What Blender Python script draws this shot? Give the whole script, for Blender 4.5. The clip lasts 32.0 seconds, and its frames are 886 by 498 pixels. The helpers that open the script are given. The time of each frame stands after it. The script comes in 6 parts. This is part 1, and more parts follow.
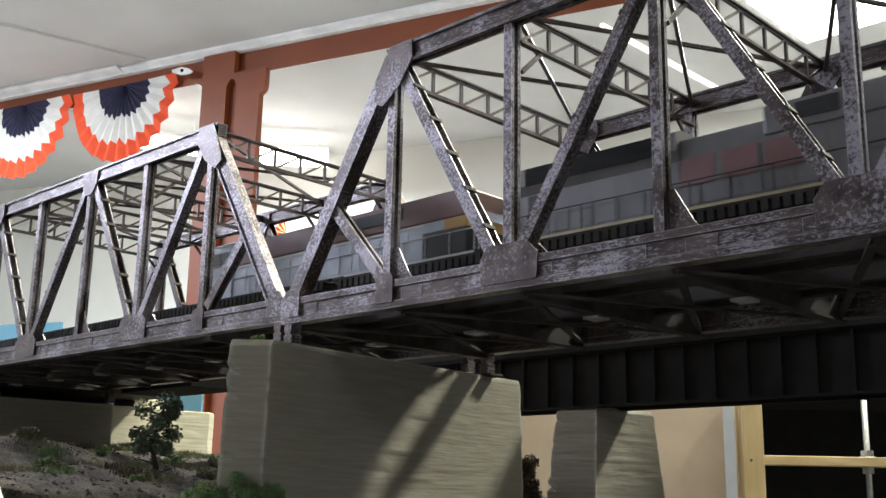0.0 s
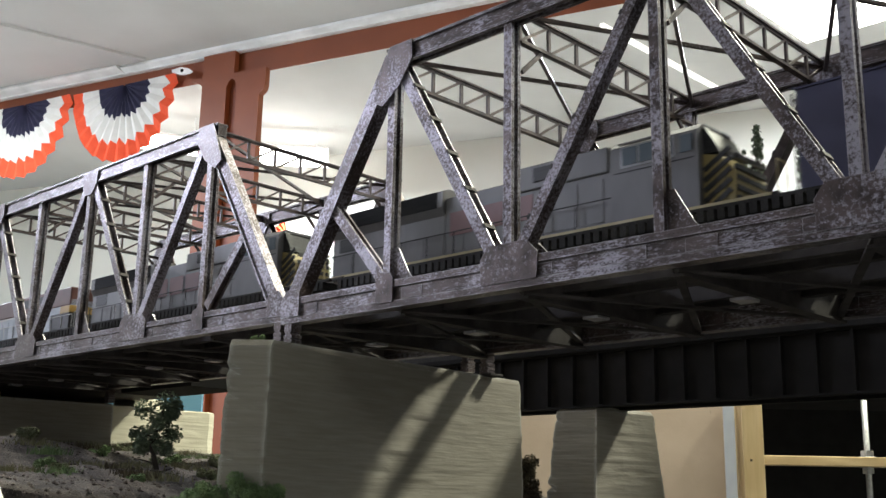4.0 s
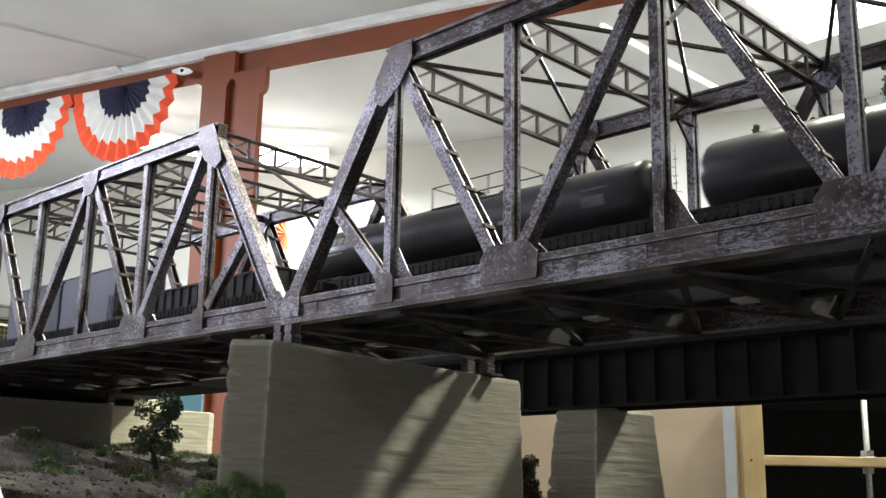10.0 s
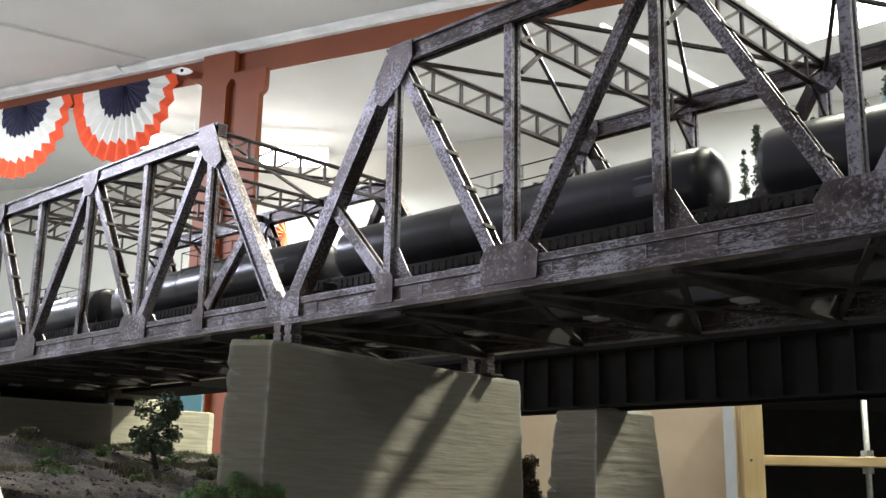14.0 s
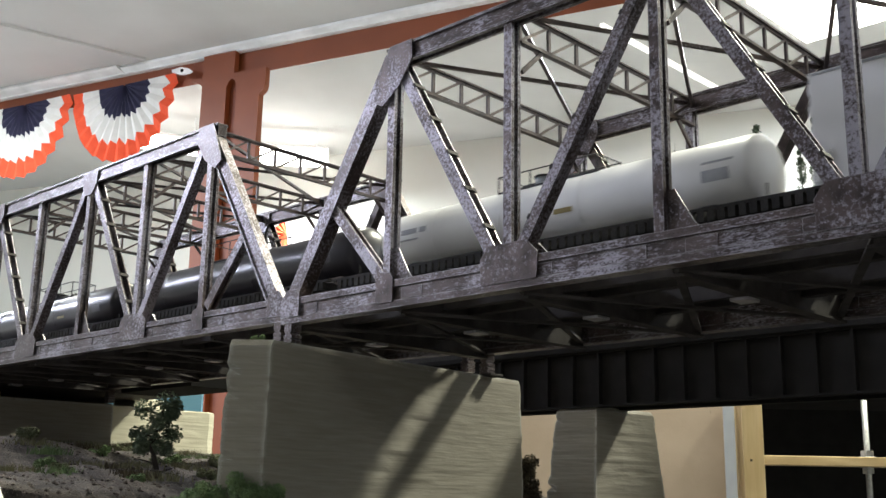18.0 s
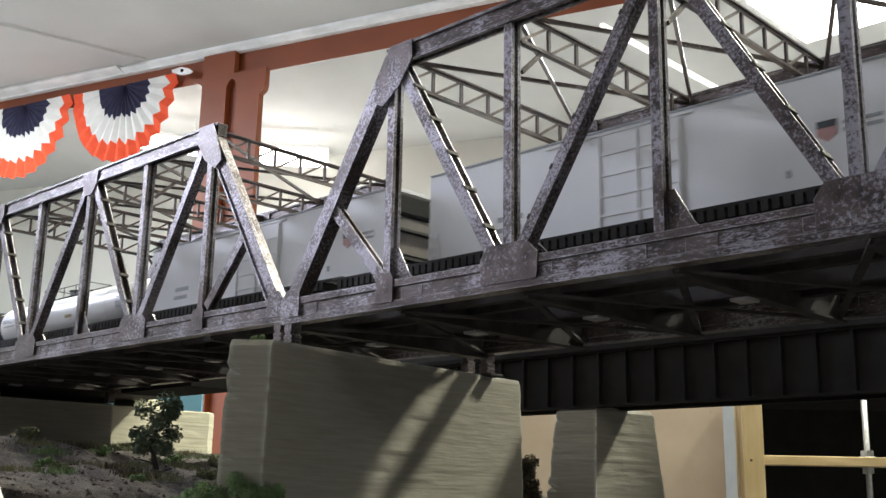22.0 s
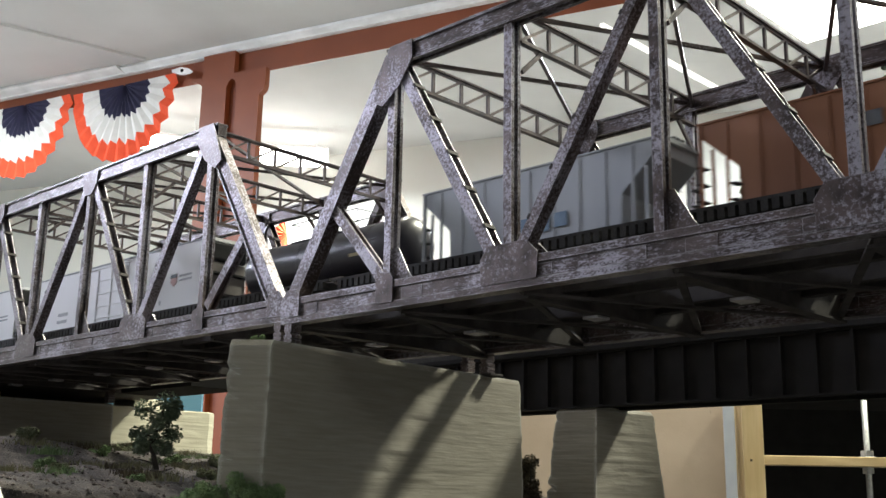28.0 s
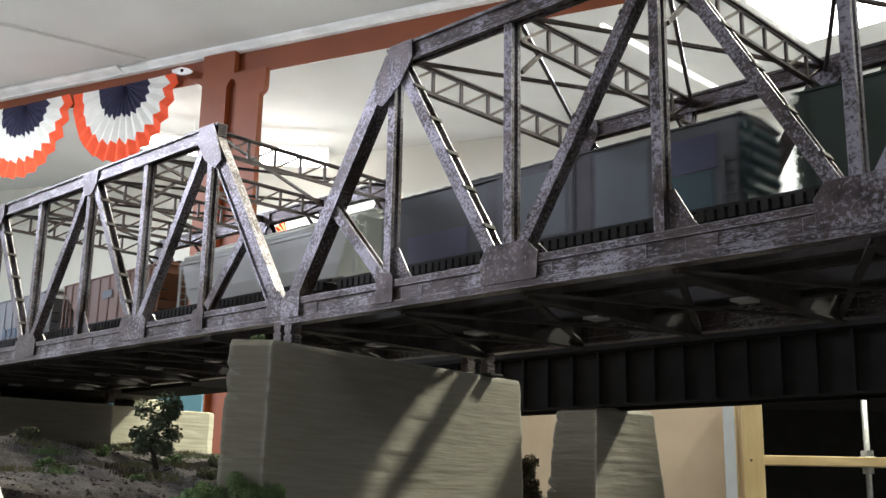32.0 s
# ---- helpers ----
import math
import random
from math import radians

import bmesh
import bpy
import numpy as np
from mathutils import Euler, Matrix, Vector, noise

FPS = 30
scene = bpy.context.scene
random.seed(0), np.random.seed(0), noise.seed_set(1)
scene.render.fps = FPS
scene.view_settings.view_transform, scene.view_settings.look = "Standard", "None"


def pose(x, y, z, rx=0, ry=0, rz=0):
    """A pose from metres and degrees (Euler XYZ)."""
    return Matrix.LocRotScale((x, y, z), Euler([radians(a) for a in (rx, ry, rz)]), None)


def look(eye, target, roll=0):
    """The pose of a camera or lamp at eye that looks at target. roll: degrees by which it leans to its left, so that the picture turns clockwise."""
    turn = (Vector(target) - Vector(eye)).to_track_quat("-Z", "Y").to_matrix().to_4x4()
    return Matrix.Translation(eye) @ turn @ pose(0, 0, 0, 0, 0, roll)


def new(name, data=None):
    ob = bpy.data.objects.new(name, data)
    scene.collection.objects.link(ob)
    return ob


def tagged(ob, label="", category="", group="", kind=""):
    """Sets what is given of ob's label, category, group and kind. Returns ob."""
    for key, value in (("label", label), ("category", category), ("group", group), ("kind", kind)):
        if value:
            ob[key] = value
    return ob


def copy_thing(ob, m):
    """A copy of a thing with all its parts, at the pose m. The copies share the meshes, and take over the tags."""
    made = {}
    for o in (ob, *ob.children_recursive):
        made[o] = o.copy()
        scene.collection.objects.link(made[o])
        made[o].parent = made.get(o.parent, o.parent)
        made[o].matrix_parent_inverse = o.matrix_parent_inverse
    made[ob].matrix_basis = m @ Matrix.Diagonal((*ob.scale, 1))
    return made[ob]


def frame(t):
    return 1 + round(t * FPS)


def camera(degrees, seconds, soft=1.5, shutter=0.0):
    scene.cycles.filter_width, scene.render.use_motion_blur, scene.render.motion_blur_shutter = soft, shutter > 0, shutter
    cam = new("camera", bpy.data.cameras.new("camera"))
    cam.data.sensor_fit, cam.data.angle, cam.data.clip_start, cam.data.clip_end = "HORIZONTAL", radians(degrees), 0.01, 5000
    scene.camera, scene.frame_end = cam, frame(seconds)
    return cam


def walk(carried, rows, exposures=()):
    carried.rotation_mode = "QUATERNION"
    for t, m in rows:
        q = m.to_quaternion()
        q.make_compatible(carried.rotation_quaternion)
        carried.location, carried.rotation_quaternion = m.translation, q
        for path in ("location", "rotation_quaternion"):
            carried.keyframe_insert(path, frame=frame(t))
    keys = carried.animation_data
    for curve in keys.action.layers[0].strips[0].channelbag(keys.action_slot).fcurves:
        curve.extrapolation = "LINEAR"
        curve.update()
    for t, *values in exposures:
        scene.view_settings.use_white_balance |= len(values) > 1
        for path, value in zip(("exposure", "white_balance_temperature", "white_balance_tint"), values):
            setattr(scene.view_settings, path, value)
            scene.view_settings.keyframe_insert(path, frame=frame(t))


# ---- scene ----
# ---- camera ----
EYE = Vector((0.399, -0.3032, 1.1611))
VIEW = Vector((-0.68079, 0.69681, 0.22578))
cam = camera(45.87, 32.0, soft=1.5, shutter=0.5)
HELD = look(EYE, EYE + VIEW, 1.05)
walk(cam, [(0.0, HELD), (32.0, HELD)], [(0.0, 0.15), (32.0, 0.15)])

# ---- measures (metres) ----
P = 0.0695          # panel length of a span
NP = 6              # panels per span
H = 0.1051          # chord to chord
W = 0.140           # truss to truss
ZC = 1.25           # top of the lower chords
SPAN = P * NP
RAIL = 1.2663       # top of rail
Y_NEAR, Y_FAR = 0.044, 0.095   # the two tracks
CEIL = 3.40

# ---- world and lights ----
world = bpy.data.worlds.new("room_world")
world.use_nodes = True
world.node_tree.nodes["Background"].inputs["Color"].default_value = (0.9, 0.93, 1.0, 1)
world.node_tree.nodes["Background"].inputs["Strength"].default_value = 0.05
scene.world = world


def area_lamp(name, eye, target, size, size_y, watts, colour):
    lamp = bpy.data.lights.new(name, "AREA")
    lamp.shape, lamp.size, lamp.size_y, lamp.energy, lamp.color = "RECTANGLE", size, size_y, watts, colour
    ob = new(name, lamp)
    ob.matrix_world = look(eye, target)
    return ob


COOL, WARM, LILAC = (0.91, 0.985, 1.03), (0.985, 0.98, 0.80), (0.885, 0.94, 1.15)
# third and fourth sit at modelled fittings; the others are added, unseen fill
LAMPS = [
    # eye, target, size, size_y, watts, colour
    ((0.72, 2.15, 3.30), (0.0, 0.10, 1.25), 0.25, 0.25, 112, WARM),
    ((-0.35, 0.80, 3.36), (-0.35, 0.80, 0.0), 0.5, 0.5, 58, WARM),
    ((-1.3, 4.2, 3.36), (-1.3, 4.2, 0.0), 0.8, 0.6, 80, COOL),
    ((-4.715, 3.535, 3.105), (-4.715, 3.535, 0.0), 0.12, 0.12, 45, COOL),
    ((-4.5, -1.8, 3.36), (-3.2, -1.2, 0.0), 1.6, 0.9, 315, LILAC),
    ((-5.2, 0.9, 3.36), (-5.2, 0.9, 0.0), 1.2, 0.5, 70, COOL),
    ((2.2, -2.0, 3.36), (2.2, -2.0, 0.0), 1.2, 0.6, 9, COOL),
    ((2.8, 0.75, 3.36), (1.0, 0.3, 1.0), 1.4, 1.4, 7, WARM),
    ((3.6, 4.2, 3.36), (2.0, 3.0, 0.0), 1.2, 1.2, 34, COOL),
]
for eye, target, sx, sy, watts, colour in LAMPS:
    area_lamp("ceiling_lamp", eye, target, sx, sy, watts, colour)

# ---- materials ----


def mat(name, base, second=None, rough=0.6, metal=0.0, scale=60.0, detail=6.0, spots=None, spot_scale=200.0,
        spot_cut=0.55, bump=0.0, bump_scale=300.0, stretch=(1, 1, 1), emit=0.0, rand=0.0, coat=0.0, rough2=None, blotch=None, gloss=0.5):
    """A noise-mixed surface in object space: base to second, with sharper spots of a third colour on top."""
    m = bpy.data.materials.new(name)
    m.use_nodes = True
    nt = m.node_tree
    n, l = nt.nodes, nt.links
    b = n["Principled BSDF"]
    b.inputs["Roughness"].default_value = rough
    b.inputs["Metallic"].default_value = metal
    b.inputs["Coat Weight"].default_value = coat
    b.inputs["Specular IOR Level"].default_value = gloss
    tc = n.new("ShaderNodeTexCoord")
    mp = n.new("ShaderNodeMapping")
    mp.inputs["Scale"].default_value = stretch
    l.new(tc.outputs["Object"], mp.inputs["Vector"])
    second = second or tuple(min(1, c * 1.25 + 0.01) for c in base)
    no = n.new("ShaderNodeTexNoise")
    no.inputs["Scale"].default_value, no.inputs["Detail"].default_value = scale, detail
    l.new(mp.outputs["Vector"], no.inputs["Vector"])
    ra = n.new("ShaderNodeValToRGB")
    ra.color_ramp.elements[0].position, ra.color_ramp.elements[1].position = 0.35, 0.68
    ra.color_ramp.elements[0].color, ra.color_ramp.elements[1].color = (*base, 1), (*second, 1)
    l.new(no.outputs["Fac"], ra.inputs["Fac"])
    col = ra.outputs["Color"]
    if spots:
        sn = n.new("ShaderNodeTexNoise")
        sn.inputs["Scale"].default_value, sn.inputs["Detail"].default_value = spot_scale, 8.0
        sn.inputs["Roughness"].default_value = 0.65
        l.new(mp.outputs["Vector"], sn.inputs["Vector"])
        sr = n.new("ShaderNodeValToRGB")
        sr.color_ramp.elements[0].position, sr.color_ramp.elements[1].position = spot_cut, spot_cut + 0.07
        l.new(sn.outputs["Fac"], sr.inputs["Fac"])
        mx = n.new("ShaderNodeMix")
        mx.data_type = "RGBA"
        l.new(sr.outputs["Color"], mx.inputs[0])
        l.new(col, mx.inputs[6])
        mx.inputs[7].default_value = (*spots, 1)
        col = mx.outputs[2]
    if rand:
        oi = n.new("ShaderNodeObjectInfo")
        mr = n.new("ShaderNodeMapRange")
        mr.inputs[3].default_value, mr.inputs[4].default_value = 1 - rand, 1 + rand
        l.new(oi.outputs["Random"], mr.inputs[0])
        hs = n.new("ShaderNodeHueSaturation")
        l.new(mr.outputs[0], hs.inputs["Value"])
        l.new(col, hs.inputs["Color"])
        col = hs.outputs["Color"]
    if blotch:
        bl = n.new("ShaderNodeTexNoise")
        bl.inputs["Scale"].default_value, bl.inputs["Detail"].default_value = scale * 0.2, 4.0
        l.new(mp.outputs["Vector"], bl.inputs["Vector"])
        br = n.new("ShaderNodeMapRange")
        br.inputs[1].default_value, br.inputs[2].default_value = 0.35, 0.65
        br.inputs[3].default_value, br.inputs[4].default_value = blotch
        l.new(bl.outputs["Fac"], br.inputs[0])
        bh = n.new("ShaderNodeHueSaturation")
        l.new(br.outputs[0], bh.inputs["Value"])
        l.new(col, bh.inputs["Color"])
        col = bh.outputs["Color"]
    l.new(col, b.inputs["Base Color"])
    if rough2 is not None:
        rr = n.new("ShaderNodeMapRange")
        rr.inputs[1].default_value, rr.inputs[2].default_value = 0.35, 0.68
        rr.inputs[3].default_value, rr.inputs[4].default_value = rough, rough2
        l.new(no.outputs["Fac"], rr.inputs[0])
        l.new(rr.outputs[0], b.inputs["Roughness"])
    if bump:
        bn = n.new("ShaderNodeTexNoise")
        bn.inputs["Scale"].default_value, bn.inputs["Detail"].default_value = bump_scale, 5.0
        l.new(mp.outputs["Vector"], bn.inputs["Vector"])
        bp = n.new("ShaderNodeBump")
        bp.inputs["Strength"].default_value, bp.inputs["Distance"].default_value = bump, 0.002
        l.new(bn.outputs["Fac"], bp.inputs["Height"])
        l.new(bp.outputs["Normal"], b.inputs["Normal"])
    if emit:
        b.inputs["Emission Color"].default_value = (*base, 1)
        b.inputs["Emission Strength"].default_value = emit
    return m


def edge_wear(m, colour, radius, amount=0.75, lo=0.36, hi=0.58, scale=120.0):
    """Rub the edges of a surface to another colour, patchily."""
    nt = m.node_tree
    n, l = nt.nodes, nt.links
    b = n["Principled BSDF"]
    bv = n.new("ShaderNodeBevel")
    bv.samples = 4
    bv.inputs["Radius"].default_value = radius
    ge = n.new("ShaderNodeNewGeometry")
    dp = n.new("ShaderNodeVectorMath")
    dp.operation = "DOT_PRODUCT"
    l.new(bv.outputs["Normal"], dp.inputs[0])
    l.new(ge.outputs["Normal"], dp.inputs[1])
    mr = n.new("ShaderNodeMapRange")
    mr.inputs[1].default_value, mr.inputs[2].default_value = 0.985, 0.86
    mr.inputs[3].default_value, mr.inputs[4].default_value = 0.0, amount
    l.new(dp.outputs["Value"], mr.inputs[0])
    no = n.new("ShaderNodeTexNoise")
    no.inputs["Scale"].default_value, no.inputs["Detail"].default_value = scale, 5
    l.new(n["Texture Coordinate"].outputs["Object"], no.inputs["Vector"])
    nr = n.new("ShaderNodeMapRange")
    nr.inputs[1].default_value, nr.inputs[2].default_value = lo, hi
    l.new(no.outputs["Fac"], nr.inputs[0])
    mu = n.new("ShaderNodeMath")
    mu.operation = "MULTIPLY"
    l.new(mr.outputs[0], mu.inputs[0])
    l.new(nr.outputs[0], mu.inputs[1])
    mx = n.new("ShaderNodeMix")
    mx.data_type = "RGBA"
    l.new(mu.outputs[0], mx.inputs[0])
    l.new(b.inputs["Base Color"].links[0].from_socket, mx.inputs[6])
    mx.inputs[7].default_value = (*colour, 1)
    l.new(mx.outputs[2], b.inputs["Base Color"])


def worn_steel(name, stretch=(1, 1, 1), grain=0.75, wear=0.95, silver=(0.345, 0.322, 0.362)):
    """Weathered bridge steel: brown-mauve paint, silvery grain in patches and edges rubbed bright; both also hold some
    painted gloss.
    """
    m = mat(name, (0.050, 0.038, 0.036), (0.120, 0.092, 0.086), rough=0.30, rough2=0.44, metal=0.55, scale=130, detail=8, bump=0.12, bump_scale=520, stretch=stretch, blotch=(0.82, 1.15))
    nt = m.node_tree
    n, l = nt.nodes, nt.links
    b = n["Principled BSDF"]
    fine, broad = n.new("ShaderNodeTexNoise"), n.new("ShaderNodeTexNoise")
    fine.inputs["Scale"].default_value, fine.inputs["Detail"].default_value, fine.inputs["Roughness"].default_value = 800, 8, 0.68
    broad.inputs["Scale"].default_value, broad.inputs["Detail"].default_value = 30, 5
    l.new(n["Mapping"].outputs["Vector"], fine.inputs["Vector"])
    l.new(n["Texture Coordinate"].outputs["Object"], broad.inputs["Vector"])
    ad = n.new("ShaderNodeMath")
    ad.operation = "MULTIPLY_ADD"
    ad.inputs[1].default_value = 0.68
    l.new(broad.outputs["Fac"], ad.inputs[0])
    l.new(fine.outputs["Fac"], ad.inputs[2])
    gr = n.new("ShaderNodeMapRange")
    gr.inputs[1].default_value, gr.inputs[2].default_value = grain + 0.05, grain + 0.21
    l.new(ad.outputs[0], gr.inputs[0])
    gm = n.new("ShaderNodeMix")
    gm.data_type = "RGBA"
    l.new(gr.outputs[0], gm.inputs[0])
    l.new(b.inputs["Base Color"].links[0].from_socket, gm.inputs[6])
    gm.inputs[7].default_value = (*silver, 1)
    l.new(gm.outputs[2], b.inputs["Base Color"])
    edge_wear(m, (0.44, 0.42, 0.44), 0.0008, wear)
    return m


STEEL_PLATE = worn_steel("weathered_gusset_steel", grain=0.83, wear=0.4)
STEEL = worn_steel("weathered_bridge_steel")
STEEL_X = worn_steel("weathered_chord_steel", (0.5, 1, 1.6), grain=0.80)
# darker copy for struts, laterals and far diagonals, with their shade in the colour
STEEL_S = worn_steel("shaded_strut_steel", wear=0.05, grain=0.93)
STEEL_D = worn_steel("weathered_diagonal_steel", wear=0.3, grain=0.72)
# darker bridge steel: shade under the deck and on battens is in its colour
STEEL_DARK = mat("shade_dark_steel", (0.040, 0.035, 0.034), (0.068, 0.060, 0.058), rough=0.75, scale=120,
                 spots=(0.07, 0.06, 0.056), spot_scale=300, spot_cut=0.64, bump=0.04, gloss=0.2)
SILVER = mat("chipped_silver_steel", (0.24, 0.23, 0.25), (0.48, 0.46, 0.48), rough=0.4, metal=0.4, scale=160,
             spots=(0.07, 0.06, 0.06), spot_scale=350, spot_cut=0.58, bump=0.05)
CREAM = mat("cream_cast_concrete", (0.56, 0.53, 0.40), (0.64, 0.61, 0.48), rough=0.85, scale=45, bump=0.10, bump_scale=120, stretch=(1, 1, 6))
CONCRETE = mat("cast_plaster_concrete", (0.262, 0.240, 0.198), (0.312, 0.290, 0.243), rough=0.85, scale=45,
               spots=(0.17, 0.15, 0.115), spot_scale=110, spot_cut=0.66, bump=0.18, bump_scale=40, stretch=(1, 1, 15))
GIRDER = mat("black_girder_steel", (0.015, 0.014, 0.0138), (0.023, 0.0215, 0.021), rough=0.8, scale=80, bump=0.03, gloss=0.15)
TIE = mat("creosoted_timber", (0.017, 0.016, 0.015), (0.036, 0.033, 0.031), rough=0.85, scale=200, stretch=(4, 1, 4), bump=0.05, rand=0.3)
RAILM = mat("rusty_rail", (0.06, 0.045, 0.035), (0.11, 0.085, 0.07), rough=0.5, metal=0.5, scale=200)
PAINT_CEIL = mat("white_ceiling_paint", (0.585, 0.575, 0.55), (0.63, 0.62, 0.595), rough=0.9, scale=3, bump=0.05, bump_scale=40)
PAINT_WALL = mat("cream_wall_paint", (0.74, 0.73, 0.66), (0.79, 0.78, 0.72), rough=0.85, scale=2, bump=0.05, bump_scale=40)
DARK_WALL = mat("dark_blue_grey_wall", (0.16, 0.17, 0.19), (0.20, 0.21, 0.23), rough=0.85, scale=2)
TRIM = mat("white_trim_paint", (0.80, 0.80, 0.78), rough=0.6, scale=8)
ORANGE = mat("rust_orange_paint", (0.205, 0.048, 0.013), (0.25, 0.061, 0.017), rough=0.5, scale=4, bump=0.06, bump_scale=60)
FLOORM = mat("grey_floor_tile", (0.39, 0.385, 0.375), (0.46, 0.455, 0.445), rough=0.5, scale=3)
BLUE = mat("blue_backdrop_paint", (0.085, 0.215, 0.300), (0.140, 0.290, 0.370), rough=0.8, scale=3)
LIGHT = mat("lit_diffuser", (1.0, 0.98, 0.94), rough=0.5, emit=9.0)
STRIP = mat("dim_lit_strip", (1.0, 0.98, 0.94), rough=0.5, emit=0.85)
TUBE = mat("lit_tube", (1.0, 0.98, 0.94), rough=0.5, emit=10.0)
PLY = mat("tan_hardboard", (0.53, 0.415, 0.315), (0.61, 0.490, 0.385), rough=0.7, scale=14, spots=(0.36, 0.27, 0.19), spot_scale=60, spot_cut=0.66, bump=0.1)
PINE = mat("pale_pine_timber", (0.52, 0.38, 0.19), (0.63, 0.48, 0.27), rough=0.6, scale=16, stretch=(6, 6, 0.6), bump=0.12)
PINE_X = mat("pale_pine_rail", (0.52, 0.38, 0.19), (0.63, 0.48, 0.27), rough=0.6, scale=16, stretch=(0.6, 0.6, 6), bump=0.12)
ALU = mat("bright_aluminium", (0.70, 0.74, 0.84), (0.78, 0.82, 0.90), rough=0.4, metal=0.25, scale=30)
ZINC = mat("zinc_plated_rod", (0.26, 0.265, 0.26), (0.40, 0.40, 0.39), rough=0.45, metal=0.8, scale=200)
BLACK = mat("flat_black", (0.010, 0.0095, 0.0095), (0.015, 0.0145, 0.0145), rough=0.95, scale=30, gloss=0.1)
edge_wear(CONCRETE, (0.56, 0.55, 0.51), 0.0036, 0.95, 0.34, 0.50, 170.0)
DIRT = mat("brown_grey_scenery_soil", (0.042, 0.035, 0.033), (0.120, 0.101, 0.092), rough=0.95, scale=90, spots=(0.24, 0.20, 0.18), spot_scale=620, spot_cut=0.58, bump=1.0, bump_scale=520)
PLASTER = mat("white_plaster", (0.72, 0.71, 0.68), (0.8, 0.79, 0.76), rough=0.8, scale=20, bump=0.2)
GRAVEL = mat("grey_brown_gravel", (0.055, 0.044, 0.040), (0.24, 0.205, 0.185), rough=0.95, scale=330, detail=2)
PLASTER_TAN = mat("tan_stone", (0.36, 0.31, 0.26), (0.48, 0.42, 0.36), rough=0.9, scale=120, bump=0.2)
LEAF = mat("dark_green_foliage", (0.060, 0.090, 0.055), (0.160, 0.195, 0.120), rough=0.8, scale=120)
LEAF_LIGHT = mat("bright_green_foliage", (0.11, 0.18, 0.075), (0.24, 0.33, 0.15), rough=0.8, scale=120)
LEAF_DRY = mat("dry_brown_foliage", (0.06, 0.045, 0.03), (0.12, 0.10, 0.06), rough=0.9, scale=120)
GRASS = mat("olive_grass_fibre", (0.16, 0.16, 0.08), (0.30, 0.28, 0.17), rough=0.9, scale=100)
BARK = mat("dark_bark", (0.03, 0.024, 0.018), (0.06, 0.05, 0.04), rough=0.9, scale=200)
RED_CLOTH = mat("orange_red_bunting", (0.72, 0.070, 0.018), (0.80, 0.095, 0.028), rough=0.8, scale=20)
WHITE_CLOTH = mat("white_bunting", (0.66, 0.645, 0.60), (0.72, 0.705, 0.67), rough=0.85, scale=20)
NAVY_CLOTH = mat("navy_bunting", (0.012, 0.011, 0.035), (0.022, 0.02, 0.055), rough=0.85, scale=20)

# ---- mesh helpers ----


def part(name, bm, material, parent, label=""):
    me = bpy.data.meshes.new(name)
    bm.to_mesh(me)
    bm.free()
    me.materials.append(material)
    ob = new(name, me)
    ob.parent = parent
    if label:
        ob["label"] = label
    return ob


def share(name, ob, parent, m):
    """Another part on the same mesh."""
    o = new(name, ob.data)
    o.parent = parent
    o.matrix_basis = m
    return o


def thing(name, label, category, group="", m=None, kind=""):
    ob = new(name)
    ob.empty_display_size = 0.01
    if m is not None:
        ob.matrix_basis = m
    return tagged(ob, label, category, group, kind)


def single(name, bm, material, label, category="", group="", kind="", m=None):
    ob = part(name, bm, material, None)
    if m is not None:
        ob.matrix_basis = m
    return tagged(ob, label, category, group, kind)


def box(bm, x0, x1, y0, y1, z0, z1):
    v = [bm.verts.new(c) for c in ((x0, y0, z0), (x1, y0, z0), (x1, y1, z0), (x0, y1, z0),
                                   (x0, y0, z1), (x1, y0, z1), (x1, y1, z1), (x0, y1, z1))]
    for f in ((0, 3, 2, 1), (4, 5, 6, 7), (0, 1, 5, 4), (1, 2, 6, 5), (2, 3, 7, 6), (3, 0, 4, 7)):
        bm.faces.new([v[i] for i in f])
    return v


def solid(x0, x1, y0, y1, z0, z1, bevel=0.0):
    bm = bmesh.new()
    box(bm, x0, x1, y0, y1, z0, z1)
    if bevel:
        bmesh.ops.bevel(bm, geom=list(bm.edges), offset=bevel, segments=2, profile=0.5, affect="EDGES")
    return bm


def oriented(bm, a, b, side, s0, s1, t0, t1):
    """A bar from a to b; side is one cross direction, the other is square to both. s and t are its extents on them."""
    a, b, side = Vector(a), Vector(b), Vector(side)
    ax = (b - a).normalized()
    side = (side - ax * side.dot(ax)).normalized()
    up = ax.cross(side)
    v = []
    for e in (a, b):
        for s, t in ((s0, t0), (s1, t0), (s1, t1), (s0, t1)):
            v.append(bm.verts.new(e + side * s + up * t))
    for f in ((0, 3, 2, 1), (4, 5, 6, 7), (0, 1, 5, 4), (1, 2, 6, 5), (2, 3, 7, 6), (3, 0, 4, 7)):
        bm.faces.new([v[i] for i in f])


def prism(bm, outline, axis, lo, hi):
    """A closed outline of (u, v) pairs drawn out along an axis from lo to hi."""
    def at(u, v, w):
        return {"x": (w, u, v), "y": (u, w, v), "z": (u, v, w)}[axis]
    a = [bm.verts.new(at(u, v, lo)) for u, v in outline]
    b = [bm.verts.new(at(u, v, hi)) for u, v in outline]
    n = len(outline)
    bm.faces.new(a)
    bm.faces.new(b[::-1])
    for i in range(n):
        bm.faces.new((a[i], b[i], b[(i + 1) % n], a[(i + 1) % n]))
    bmesh.ops.recalc_face_normals(bm, faces=bm.faces)


